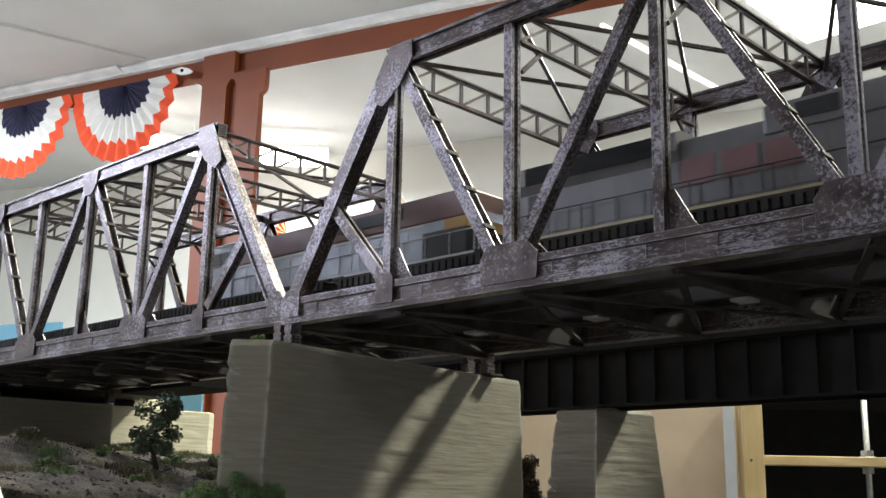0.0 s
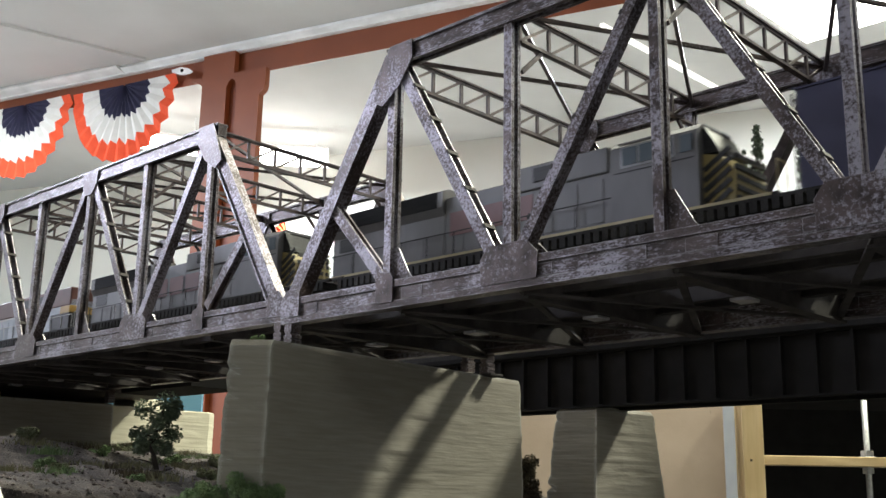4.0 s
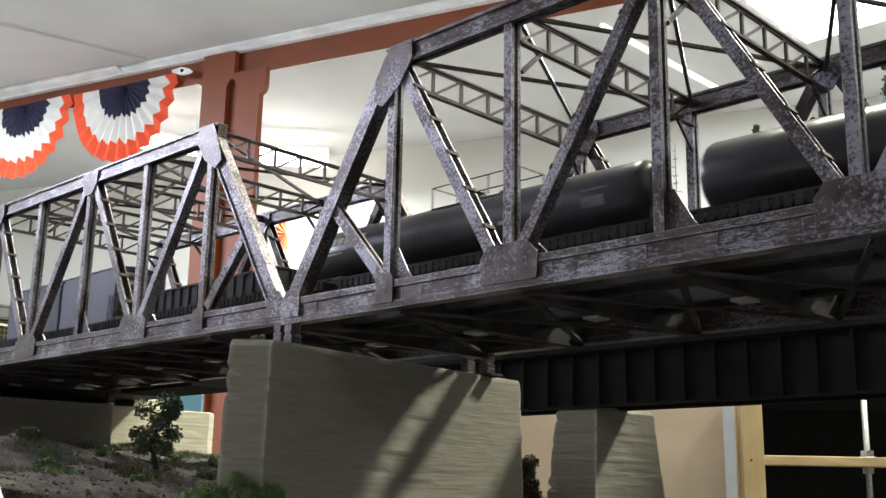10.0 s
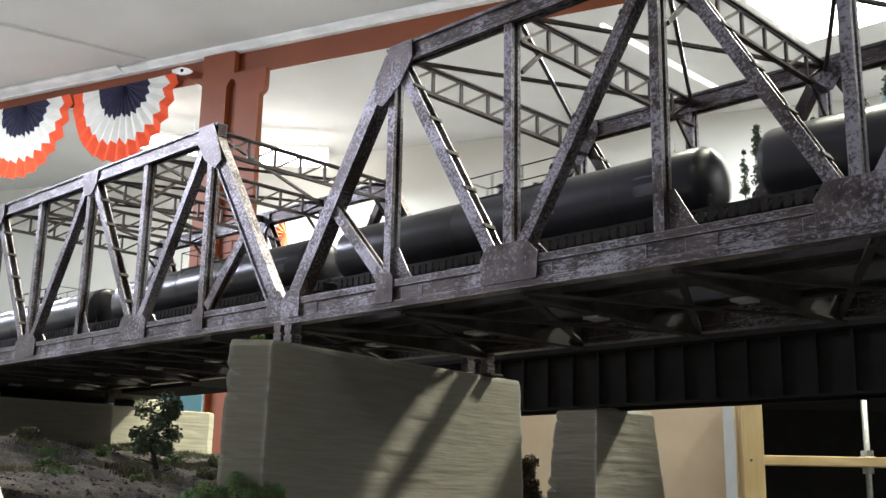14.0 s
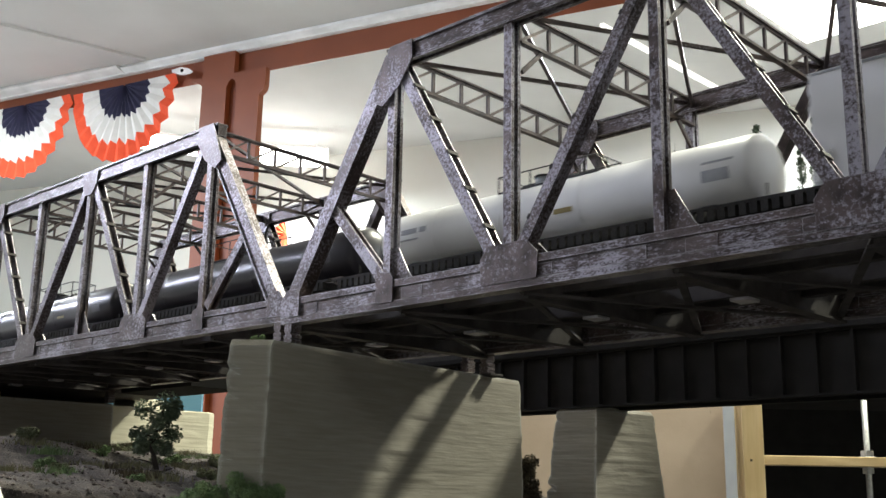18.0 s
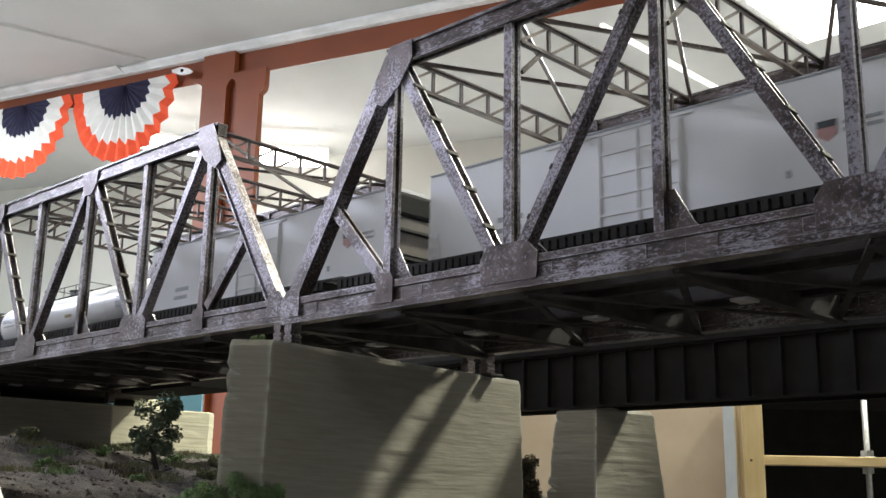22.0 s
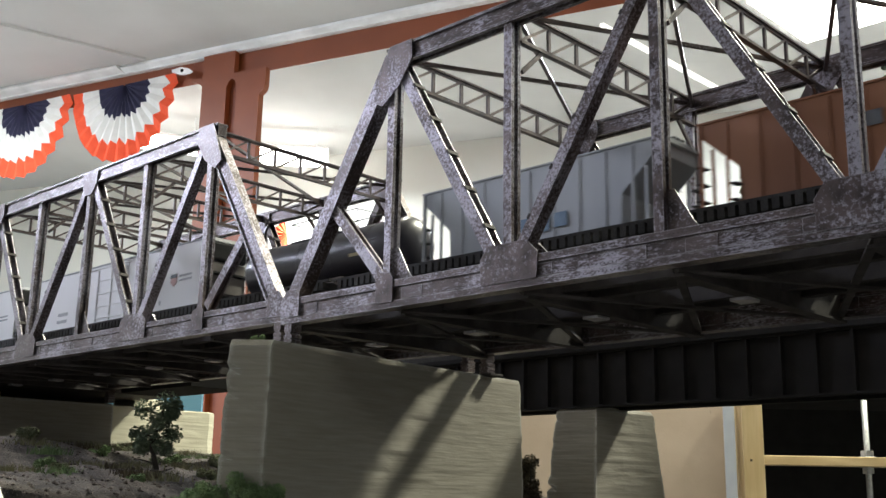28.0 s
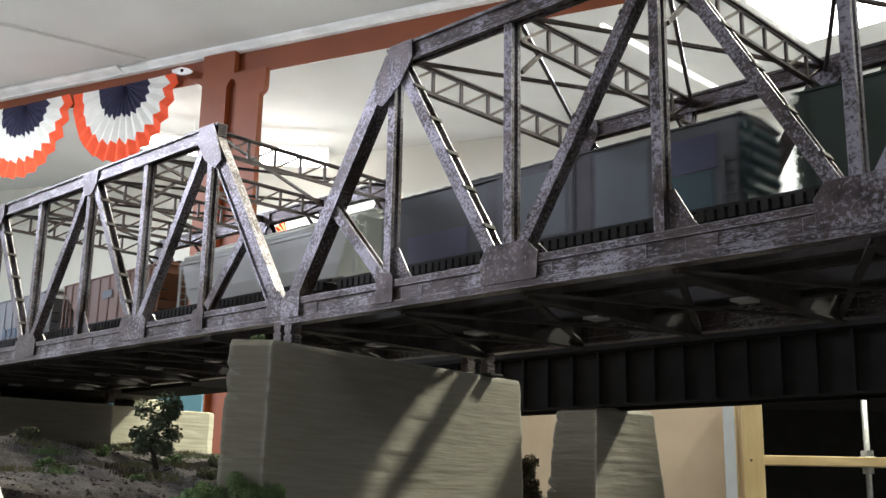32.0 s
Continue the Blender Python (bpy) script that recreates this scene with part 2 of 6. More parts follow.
def tube(bm, a, b, r, n=8, r2=None):
    a, b = Vector(a), Vector(b)
    ax = (b - a).normalized()
    s = ax.orthogonal().normalized()
    u = ax.cross(s)
    r2 = r if r2 is None else r2
    lo = [bm.verts.new(a + (s * math.cos(k * math.tau / n) + u * math.sin(k * math.tau / n)) * r) for k in range(n)]
    hi = [bm.verts.new(b + (s * math.cos(k * math.tau / n) + u * math.sin(k * math.tau / n)) * r2) for k in range(n)]
    bm.faces.new(lo[::-1])
    bm.faces.new(hi)
    for k in range(n):
        f = bm.faces.new((lo[k], lo[(k + 1) % n], hi[(k + 1) % n], hi[k]))
        f.smooth = n > 6


def profile(bm, outline, a, b, side):
    """A section outline of (s, t) pairs drawn out from a to b; s runs along side, t square to it."""
    a, b, side = Vector(a), Vector(b), Vector(side)
    ax = (b - a).normalized()
    side = (side - ax * side.dot(ax)).normalized()
    up = ax.cross(side)
    lo = [bm.verts.new(a + side * s + up * t) for s, t in outline]
    hi = [bm.verts.new(b + side * s + up * t) for s, t in outline]
    bm.faces.new(lo)
    bm.faces.new(hi[::-1])
    n = len(outline)
    for i in range(n):
        bm.faces.new((lo[i], hi[i], hi[(i + 1) % n], lo[(i + 1) % n]))
    bmesh.ops.recalc_face_normals(bm, faces=bm.faces)


def h_outline(y0, y1, w, t, web=0.0):
    """An H section: side plates at y0 and y1 of width w, joined by a web."""
    a, b, h = web - t / 2, web + t / 2, w / 2
    return [(y0, -h), (y0 + t, -h), (y0 + t, a), (y1 - t, a), (y1 - t, -h), (y1, -h), (y1, h), (y1 - t, h), (y1 - t, b), (y0 + t, b), (y0 + t, h), (y0, h)]


def bar(a, b, w, d, side=(0, 1, 0)):
    bm = bmesh.new()
    oriented(bm, a, b, side, -d / 2, d / 2, -w / 2, w / 2)
    return bm

# ---- room: its axes are turned by 23 degrees from the bridge's ----
TU, TN = Vector((0.9205, 0.3907, 0)), Vector((-0.3907, 0.9205, 0))
ROOM = Matrix(((TU.x, TN.x, 0, 0), (TU.y, TN.y, 0, 0), (0, 0, 1, 0), (0, 0, 0, 1)))
U0, U1, N0, N1 = -7.2, 5.6, -4.2, 5.68


def room_slab(name, u0, u1, n0, n1, z0, z1, material, label):
    return single(name, solid(u0, u1, n0, n1, z0, z1), material, label, name.split("_")[0], kind="structure", m=ROOM)


room_slab("floor", U0, U1, N0, N1, -0.1, 0.0, FLOORM, "grey tiled floor of the club room")
room_slab("ceiling", U0, U1, N0, N1, CEIL, CEIL + 0.1, PAINT_CEIL, "flat white painted ceiling of the room")
room_slab("wall_north", U0 - 0.1, U1 + 0.1, N1, N1 + 0.1, 0, CEIL, PAINT_WALL, "plain cream painted wall")
room_slab("wall_south", U0 - 0.1, U1 + 0.1, N0 - 0.1, N0, 0, CEIL, DARK_WALL, "plain dark grey painted wall")
room_slab("wall_west", U0 - 0.1, U0, N0, N1, 0, CEIL, PAINT_WALL, "plain cream painted wall")
room_slab("wall_east", U1, U1 + 0.1, N0, N1, 0, CEIL, PAINT_WALL, "plain cream painted wall")

# the painted steel beam under the ceiling and the column that carries it, turned 18 degrees from the bridge
BU, BN = Vector((0.95052, 0.31068, 0)), Vector((-0.31068, 0.95052, 0))
BEAM = Matrix(((BU.x, BN.x, 0, -3.943), (BU.y, BN.y, 0, 2.585), (0, 0, 1, 0), (0, 0, 0, 1)))
B0, B1 = -2.6, 8.2
bm = bmesh.new()
prism(bm, [(0.0, CEIL - 0.002), (0.0, 3.242), (0.012, 3.246), (0.012, CEIL - 0.002)], "x", B0, B1)
single("beam", bm, ORANGE, "rust-orange painted steel ceiling beam", "beam", kind="structure", m=BEAM)


def trim_strip(u0, u1, front):
    bm = bmesh.new()
    prism(bm, [(-front, CEIL - 0.002), (-front, 3.384), (-front + 0.012, 3.379), (-0.040, 3.371), (-0.036, 3.366), (-0.002, 3.366), (-0.002, CEIL - 0.002)], "x", u0, u1)
    single("trim", bm, TRIM, "white painted trim strip along the beam", "trim", kind="structure", m=BEAM)


trim_strip(B0, -0.74, 0.108)
trim_strip(-0.738, B1, 0.072)
# a ceiling sheet that hangs a little lower, with its edge showing as a crease
bm = bmesh.new()
prism(bm, [(-4.81, 1.50), (-3.16, 3.865), (-7.19, 3.865), (-7.19, 1.50)], "z", CEIL - 0.016, CEIL - 0.001)
single("ceiling_sheet", bm, PAINT_CEIL, "slightly sagging white painted ceiling sheet", "ceiling", kind="structure", m=ROOM)
column = thing("column", "rust-orange painted steel column under the beam", "column", kind="structure", m=BEAM)
bm = bmesh.new()
prism(bm, [(-0.182, 0), (-0.024, 0), (-0.024, 3.170), (-0.008, 3.200), (0.009, 3.212), (0.026, 3.200), (0.042, 3.170), (0.042, 0), (0.184, 0), (0.184, 3.100), (0.212, 3.122), (0.220, 3.150),
           (0.220, 3.241), (0.020, 3.241), (0.020, 3.364), (-0.182, 3.364)], "y", -0.050, -0.014)
part("face_plate", bm, ORANGE, column)
part("stem", solid(-0.140, 0.060, -0.0010, 0.150, 0, 3.238), ORANGE, column)
part("web", solid(-0.180, 0.178, -0.0135, -0.0015, 0, 3.240), ORANGE, column)
bm = bmesh.new()
prism(bm, [(-0.262, 3.241), (-0.1825, 3.241), (-0.1825, 3.165), (-0.189, 3.200), (-0.212, 3.222)], "y", -0.040, -0.016)
part("bracket", bm, ORANGE, column)

# ---- light fittings ----
lf = thing("ceiling_light", "bright white recessed ceiling light panel", "ceiling light")
part("diffuser", solid(-1.72, -0.85, 3.85, 4.45, CEIL - 0.012, CEIL - 0.002), LIGHT, lf)
lf = thing("ceiling_light", "long thin lit strip on the ceiling", "ceiling light")
part("diffuser", solid(-2.373, -2.350, 3.6, 4.75, CEIL - 0.02, CEIL - 0.002), STRIP, lf)


def tube_light(a, b, w, d):
    """A lit fitting from a to b: a wrap-round diffuser of half width w and half depth d under a white tray, on two hangers."""
    t = thing("fluorescent_light", "hanging fluorescent light with a glowing diffuser", "light fitting", "fluorescent lights")
    a, b = Vector(a), Vector(b)
    bm = bmesh.new()
    profile(bm, [(d * math.sin(k * math.tau / 20), w * math.cos(k * math.tau / 20)) for k in range(20)], a, b, (0, 0, 1))
    part("diffuser", bm, TUBE, t)
    bm = bmesh.new()
    oriented(bm, a + Vector((0, 0, d + 0.012)), b + Vector((0, 0, d + 0.012)), (0, 0, 1), -0.010, 0.010, -w * 0.6, w * 0.6)
    part("housing", bm, TRIM, t)
    for q in (0.15, 0.85):
        c = a.lerp(b, q)
        bm = bmesh.new()
        tube(bm, (c.x, c.y, c.z + d + 0.02), (c.x, c.y, CEIL), 0.003, 6)
        part("hanger", bm, TRIM, t)


tube_light((-5.16, 2.685, 3.20), (-5.00, 3.085, 3.20), 0.060, 0.042)
tube_light((-4.89, 3.335, 3.20), (-4.56, 3.715, 3.20), 0.070, 0.052)

# ---- bridge spans ----


def i_member(bm, a, b, w, y0, y1, t=0.0011, web=0.0):
    """A riveted member in the truss plane: two side plates joined by a web."""
    profile(bm, h_outline(y0, y1, w, t, web), a, b, (0, 1, 0))


def battens(owner, a, b, w, y0, y1, n):
    """Batten plates across the upper side of a slanting member."""
    a, b = Vector(a), Vector(b)
    ax = (b - a).normalized()
    up = ax.cross(Vector((0, 1, 0)))
    if up.z < 0:
        up = -up
    for k in range(n):
        o = a.lerp(b, 0.16 + 0.7 * k / (n - 1)) + up * (w / 2)
        bm = bmesh.new()
        oriented(bm, o - ax * 0.0011, o + ax * 0.0011, (0, 1, 0), y0 - 0.0004, y1 + 0.0004, -0.0006, 0.0006)
        part("batten", bm, STEEL_DARK, owner)


def rivets(bm, a, b, y, n, r=0.00022):
    a, b = Vector(a), Vector(b)
    for k in range(n):
        c = a.lerp(b, (k + 0.5) / n)
        v = [bm.verts.new((c.x + dx * r, y, c.z + dz * r)) for dx, dz in ((-1, -1), (1, -1), (1, 1), (-1, 1))]
        top = bm.verts.new((c.x, y - r * 0.9, c.z))
        for i in range(4):
            bm.faces.new((v[i], v[(i + 1) % 4], top))


def sorted_round(o):
    """The corners of a convex plate in order round its middle."""
    c = sum((Vector(q) for q in o), Vector((0, 0))) / len(o)
    return sorted(o, key=lambda q: math.atan2(q[1] - c.y, q[0] - c.x))


def truss(span, y0, out):
    """One truss of a span. y0: its face; out: -1 where the face looks to -y. Members reach 8 mm behind the face."""
    ya, yb = y0, y0 + 0.0064
    def L(i):
        return Vector((i * P - 0.0012, 0, -0.006))
    def U(i):
        return Vector((i * P - 0.0012, 0, H))
    # lower chord: web plate with flange angles and cover plates
    bm = bmesh.new()
    o = [(ya - 0.0002, 0), (ya - 0.0002, -0.003), (ya + 0.0008, -0.0034), (ya + 0.0008, -0.0088), (ya - 0.0002, -0.0092), (ya - 0.0002, -0.0121),
         (yb + 0.0002, -0.0121), (yb + 0.0002, -0.0092), (yb - 0.0005, -0.0088), (yb - 0.0005, -0.0034), (yb + 0.0002, -0.003), (yb + 0.0002, 0)]
    prism(bm, o, "x", -0.0055, SPAN + 0.0055)
    chord = part("lower_chord", bm, STEEL_X, span)
    bm = bmesh.new()
    for z, y in ((-0.0016, ya - 0.0002), (-0.0046, ya + 0.0008), (-0.0076, ya + 0.0008), (-0.0107, ya - 0.0002)):
        rivets(bm, (0, 0, z), (SPAN, 0, z), y, 240)
    tagged(part("rivets", bm, STEEL_DARK, chord), kind="stuff")
    for k in range(NP * 2):
        x = (k + 0.5) * P / 2 + (0.004 if k % 2 else -0.003)
        part("splice_plate", solid(x - 0.0062, x + 0.0062, ya + 0.00055, ya + 0.0009, -0.0086, -0.0036), STEEL_X, chord)
    bm = bmesh.new()
    z = H
    o = [(ya - 0.0006, z + 0.0042), (ya - 0.0006, z + 0.0030), (ya + 0.0004, z + 0.0028), (ya + 0.0004, z - 0.0034), (ya - 0.0002, z - 0.0036), (ya - 0.0002, z - 0.0048), (ya + 0.0016, z - 0.0048), (ya + 0.0016, z - 0.0030),
         (yb - 0.0016, z - 0.0030), (yb - 0.0016, z - 0.0048), (yb + 0.0002, z - 0.0048), (yb + 0.0002, z - 0.0036), (yb - 0.0004, z - 0.0034), (yb - 0.0004, z + 0.0028), (yb + 0.0006, z + 0.0030), (yb + 0.0006, z + 0.0042)]
    prism(bm, o, "x", P * 0.93, SPAN - P * 0.93)
    part("upper_chord", bm, STEEL_X, span)
    for s in (0, 1):
        def F(i):
            return i if s == 0 else NP - i
        a, b = Vector((F(0) * P + (-0.0012 if s == 0 else -0.002), 0, -0.004)), U(F(1)) + Vector((-0.0015, 0, 0))
        bm = bmesh.new()
        k = -1 if s == 0 else 1
        profile(bm, [(ya - 0.0006, k * 0.0048), (ya - 0.0006, k * 0.0036), (ya + 0.0003, k * 0.0035), (ya + 0.0003, -k * 0.0040), (yb - 0.0003, -k * 0.0040), (yb - 0.0003, k * 0.0035), (yb + 0.0006, k * 0.0036), (yb + 0.0006, k * 0.0048)], a, b, (0, 1, 0))
        part("end_post", bm, STEEL, span)
        m0 = a.lerp(b, 0.42)
        bm = bmesh.new()
        i_member(bm, m0, (F(1) * P + (-0.006 if s == 0 else 0.004), 0, 0.003), 0.0052, ya + 0.0006, yb - 0.0010)
        part("sub_strut", bm, STEEL, span)
    for i in range(1, NP):
        bm = bmesh.new()
        x = i * P - 0.0018
        i_member(bm, (x, 0, -0.002), (x, 0, H - 0.003), 0.0042, ya + 0.0006, ya + 0.0064, t=0.0017)
        part("vertical", bm, STEEL, span)
    for k, (i, j) in enumerate(((1, 2), (3, 2), (3, 4), (5, 4))):
        a, b = U(i), L(j)
        d = 1 if j > i else -1
        a = a + Vector((d * 0.005, 0, -0.003))
        b = b + Vector((-d * 0.004, 0, 0.006))
        if (i, j) == (1, 2):
            a.x, b.x = a.x - 0.0022, b.x - 0.0022
        if (i, j) == (3, 2):
            a.x += 0.0030
        bm = bmesh.new()
        i_member(bm, a, b, 0.0057 if (i, j) == (1, 2) else 0.0049, ya + 0.0001, yb - 0.0004, t=0.0008, web=-0.0022 if d > 0 else 0.0022)
        # far truss diagonals take the darker, shaded copy
        battens(part("diagonal", bm, STEEL_D if y0 < 0.05 else STEEL_S, span), a, b, 0.0054 if (i, j) == (1, 2) else 0.0048, ya + 0.0004, yb - 0.0004, 5)
    # gusset plates
    def plate(outline, y, steel=STEEL):
        bm = bmesh.new()
        prism(bm, outline, "y", y - 0.0007, y - 0.0001)
        part("gusset", bm, steel, span)
    for i in (2, 4):
        x = i * P
        o = [(x - 0.0145, -0.0092), (x + 0.0140, -0.0092), (x + 0.0145, 0.0010), (x + 0.0090, 0.0064), (x - 0.0110, 0.0064), (x - 0.0150, 0.0010)]
        plate(o, ya, STEEL_PLATE)
        bm = bmesh.new()
        prism(bm, o, "y", yb + 0.0001, yb + 0.0012)
        part("gusset", bm, STEEL, span)
    for i in (1, 3, 5):
        x = i * P - 0.0018
        k = {1: -1, 3: 0, 5: 1}[i]
        if k:
            o = [(x - 0.0055, -0.0096), (x + 0.0055, -0.0096), (x + 0.0055, 0.0010), (x + 0.0036, 0.0036), (x + k * 0.005 - 0.003, 0.0042), (x - 0.0055, 0.0010)]
            plate(sorted_round(o), ya, STEEL_PLATE)
        if y0 < 0.01 and i in (1, 3):
            bm = bmesh.new()
            prism(bm, [(x + 0.0022, 0.0002), (x + 0.0150, 0.0002), (x + 0.0125, 0.0030), (x + 0.0055, 0.0150), (x + 0.0022, 0.0150)], "y", ya + 0.0024, ya + 0.0028)
            part("gusset", bm, STEEL, span)
    for i in (1, 5):
        x = i * P
        s = 1 if i == 1 else -1
        o = [(x - s * 0.0125, H - 0.020), (x - s * 0.0060, H - 0.0235), (x + s * 0.0045, H - 0.0165), (x + s * 0.0130, H - 0.0046), (x + s * 0.0125, H + 0.0044), (x - s * 0.0020, H + 0.0044)]
        plate(o if s > 0 else o[::-1], ya - 0.0006, STEEL_PLATE)
    for i in (3,):
        x = i * P
        k = 0.0095
        plate([(x - k, H - 0.0046), (x - 0.004, H - 0.0125), (x + 0.004, H - 0.0125), (x + k, H - 0.0046), (x + k, H + 0.003), (x - k, H + 0.003)], ya, STEEL_PLATE)
    for x in (0.0, SPAN):
        plate([(x - 0.0052, -0.0092), (x + 0.0085, -0.0092), (x + 0.0085, 0.001), (x + 0.0065, 0.004), (x - 0.001, 0.004), (x - 0.0052, -0.001)] if x == 0 else
              [(x + 0.0052, -0.0092), (x + 0.0052, -0.001), (x + 0.001, 0.004), (x - 0.0065, 0.004), (x - 0.0085, 0.001), (x - 0.0085, -0.0092)], ya)
        bm = bmesh.new()
        o = [(-0.004, -0.0122), (-0.004, -0.0160), (-0.0028, -0.0164), (-0.0028, -0.0172)]
        for z in (-0.0175, -0.0197, -0.0219):
            o += [(-0.0048, z), (-0.0048, z - 0.0014), (-0.0034, z - 0.0016), (-0.0034, z - 0.0020)]
        o = o[:-2] + [(-0.0048, -0.0240)]
        prism(bm, [(x + u * 0.66, v) for u, v in o] + [(x - u * 0.66, v) for u, v in o[::-1]], "y", ya + 0.0002, yb - 0.0002)
        part("bearing_shoe", bm, STEEL_PLATE, span)


def strut(span, x, z1, depth, slope=0.0):
    """A laced cross strut between the trusses: two chords with posts and slanting bars."""
    ya, yb = 0.006, W + 0.002
    for z in (z1, z1 - depth):
        bm = bmesh.new()
        t = 0.0008 if z == z1 else -0.0008
        prism(bm, [(x - 0.0014, z + t), (x + 0.0014, z + t), (x + 0.0014, z - t * 0.1), (x + 0.0005, z - t * 0.1), (x + 0.0005, z - t * 1.6), (x - 0.0005, z - t * 1.6), (x - 0.0005, z - t * 0.1), (x - 0.0014, z - t * 0.1)], "y", ya, yb)
        part("strut", bm, STEEL_MID, span)
    n = 7
    dy = (yb - ya) / n
    for k in range(n + 1):
        y = ya + dy * k
        mm = pose(x, y, z1 - depth)
        if "post" not in LACING:
            LACING["post"] = part("lacing_post", solid(-0.0006, 0.0006, -0.0008, 0.0008, 0.0004, depth - 0.0004), STEEL_MID, span)
            LACING["post"].matrix_basis = mm
            LACING["bar"] = part("lacing_bar", bar((0.0002, 0.0006, 0.0006), (0.0002, dy - 0.0006, depth - 0.0006), 0.0013, 0.0008, (1, 0, 0)), STEEL_MID, span)
            LACING["bar"].matrix_basis = mm
            continue
        share("lacing_post", LACING["post"], span, mm)
        if k < n:
            share("lacing_bar", LACING["bar"], span, mm)


LACING = {}


def i_outline(w, t, z0, z1, f):
    """An upright I section: half width w, half web t, flanges f thick, from z0 to z1."""
    return [(-w, z0), (w, z0), (w, z0 + f), (t, z0 + f), (t, z1 - f), (w, z1 - f), (w, z1), (-w, z1), (-w, z1 - f), (-t, z1 - f), (-t, z0 + f), (-w, z0 + f)]


RAIL_SECTION = [(-0.0009, 0.0134), (0.0009, 0.0134), (0.0009, 0.0137), (0.0003, 0.0139), (0.0003, 0.0154), (0.0005, 0.0156), (0.0005, 0.0163), (-0.0005, 0.0163), (-0.0005, 0.0156), (-0.0003, 0.0154), (-0.0003, 0.0139), (-0.0009, 0.0137)]


def build_span(m):
    span = thing("truss_bridge_span", "weathered grey-brown steel through-truss model railway bridge span on piers", "model bridge", "bridge spans", m)
    truss(span, 0.0, -1)
    truss(span, W, -1)
    for i in range(1, NP):
        strut(span, i * P, H + 0.001, 0.0128)
        for y, d in ((0.0075, 1), (W + 0.0005, -1)):
            if i in (1, NP - 1) and d > 0:
                continue
            part("knee_brace", bar((i * P, y, H - 0.025), (i * P, y + d * 0.013, H - 0.0125), 0.0018, 0.0014, (1, 0, 0)), STEEL_MID, span)
    for i in range(1, NP - 1):
        part("top_lateral", bar((i * P, 0.006, H - 0.0005), ((i + 1) * P, W + 0.002, H - 0.0005), 0.0017, 0.0016, (0, 0, 1)), STEEL_MID, span)
        part("top_lateral", bar((i * P, W + 0.002, H - 0.0022), ((i + 1) * P, 0.006, H - 0.0022), 0.0017, 0.0016, (0, 0, 1)), STEEL_MID, span)
    # floor
    for i in range(0, NP + 1):
        bm = bmesh.new()
        x = i * P
        prism(bm, [(x + u, v) for u, v in i_outline(0.003, 0.0006, -0.0147, 0.003, 0.0011)], "y", 0.008, W)
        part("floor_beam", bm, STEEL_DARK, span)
        if 0 < i < NP or i == 0:
            bm = solid(x - 0.006, x + 0.002, 0.055, 0.064, -0.0162, -0.0149, 0.0002)
            part("lateral_plate", bm, SILVER, span, "chipped silver connection plate")
    for y in (Y_NEAR - 0.009, Y_NEAR + 0.009, Y_FAR - 0.009, Y_FAR + 0.009):
        bm = bmesh.new()
        prism(bm, [(y + u, v) for u, v in i_outline(0.0022, 0.0005, -0.0085, 0.0092, 0.001)], "x", 0, SPAN)
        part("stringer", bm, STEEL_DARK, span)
    for i in range(NP):
        for a, b in ((0.008, W), (W, 0.008)):
            z = -0.0128 if a < b else -0.0115
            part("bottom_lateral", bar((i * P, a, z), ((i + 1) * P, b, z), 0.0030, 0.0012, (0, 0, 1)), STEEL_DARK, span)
    # added board that narrows the streak of light falling on the pier
    part("walkway_plank", solid(0.002, SPAN - 0.002, 0.1125, 0.1260, 0.0032, 0.0052), TIE, span)
    # track: ties, guard timbers and rails
    n = 98
    first = None
    for yc in (Y_NEAR, Y_FAR):
        for k in range(n):
            x = (k + 0.5) * SPAN / n
            mm = pose(x, yc, 0.0)
            if first is None:
                first = part("tie", solid(-0.00145, 0.00145, -0.0150, 0.0150, 0.0092, 0.0134), TIE, span)
                first.matrix_basis = mm
            else:
                share("tie", first, span, mm)
        for d in (-1, 1):
            part("guard_timber", solid(-0.004, SPAN + 0.004, yc + d * 0.0138 - 0.0009, yc + d * 0.0138 + 0.0009, 0.0134, 0.0146), TIE, span)
            y = yc + d * 0.0086
            bm = bmesh.new()
            prism(bm, [(y + u, v) for u, v in RAIL_SECTION], "x", -0.008, SPAN + 0.008)
            part("rail", bm, RAILM, span)
    return span


STEEL_MID = STEEL_S
near_span = build_span(pose(0, 0, ZC))
FAR_YAW = 0.72
far_end = Vector((-0.0245, 0.0120, ZC + 0.0046))
d = Vector((math.cos(radians(FAR_YAW)), math.sin(radians(FAR_YAW)), 0))
copy_thing(near_span, Matrix.Translation(far_end - d * SPAN) @ pose(0, 0, 0, 0, 0, FAR_YAW))

# ---- piers ----
PT = 1.2259


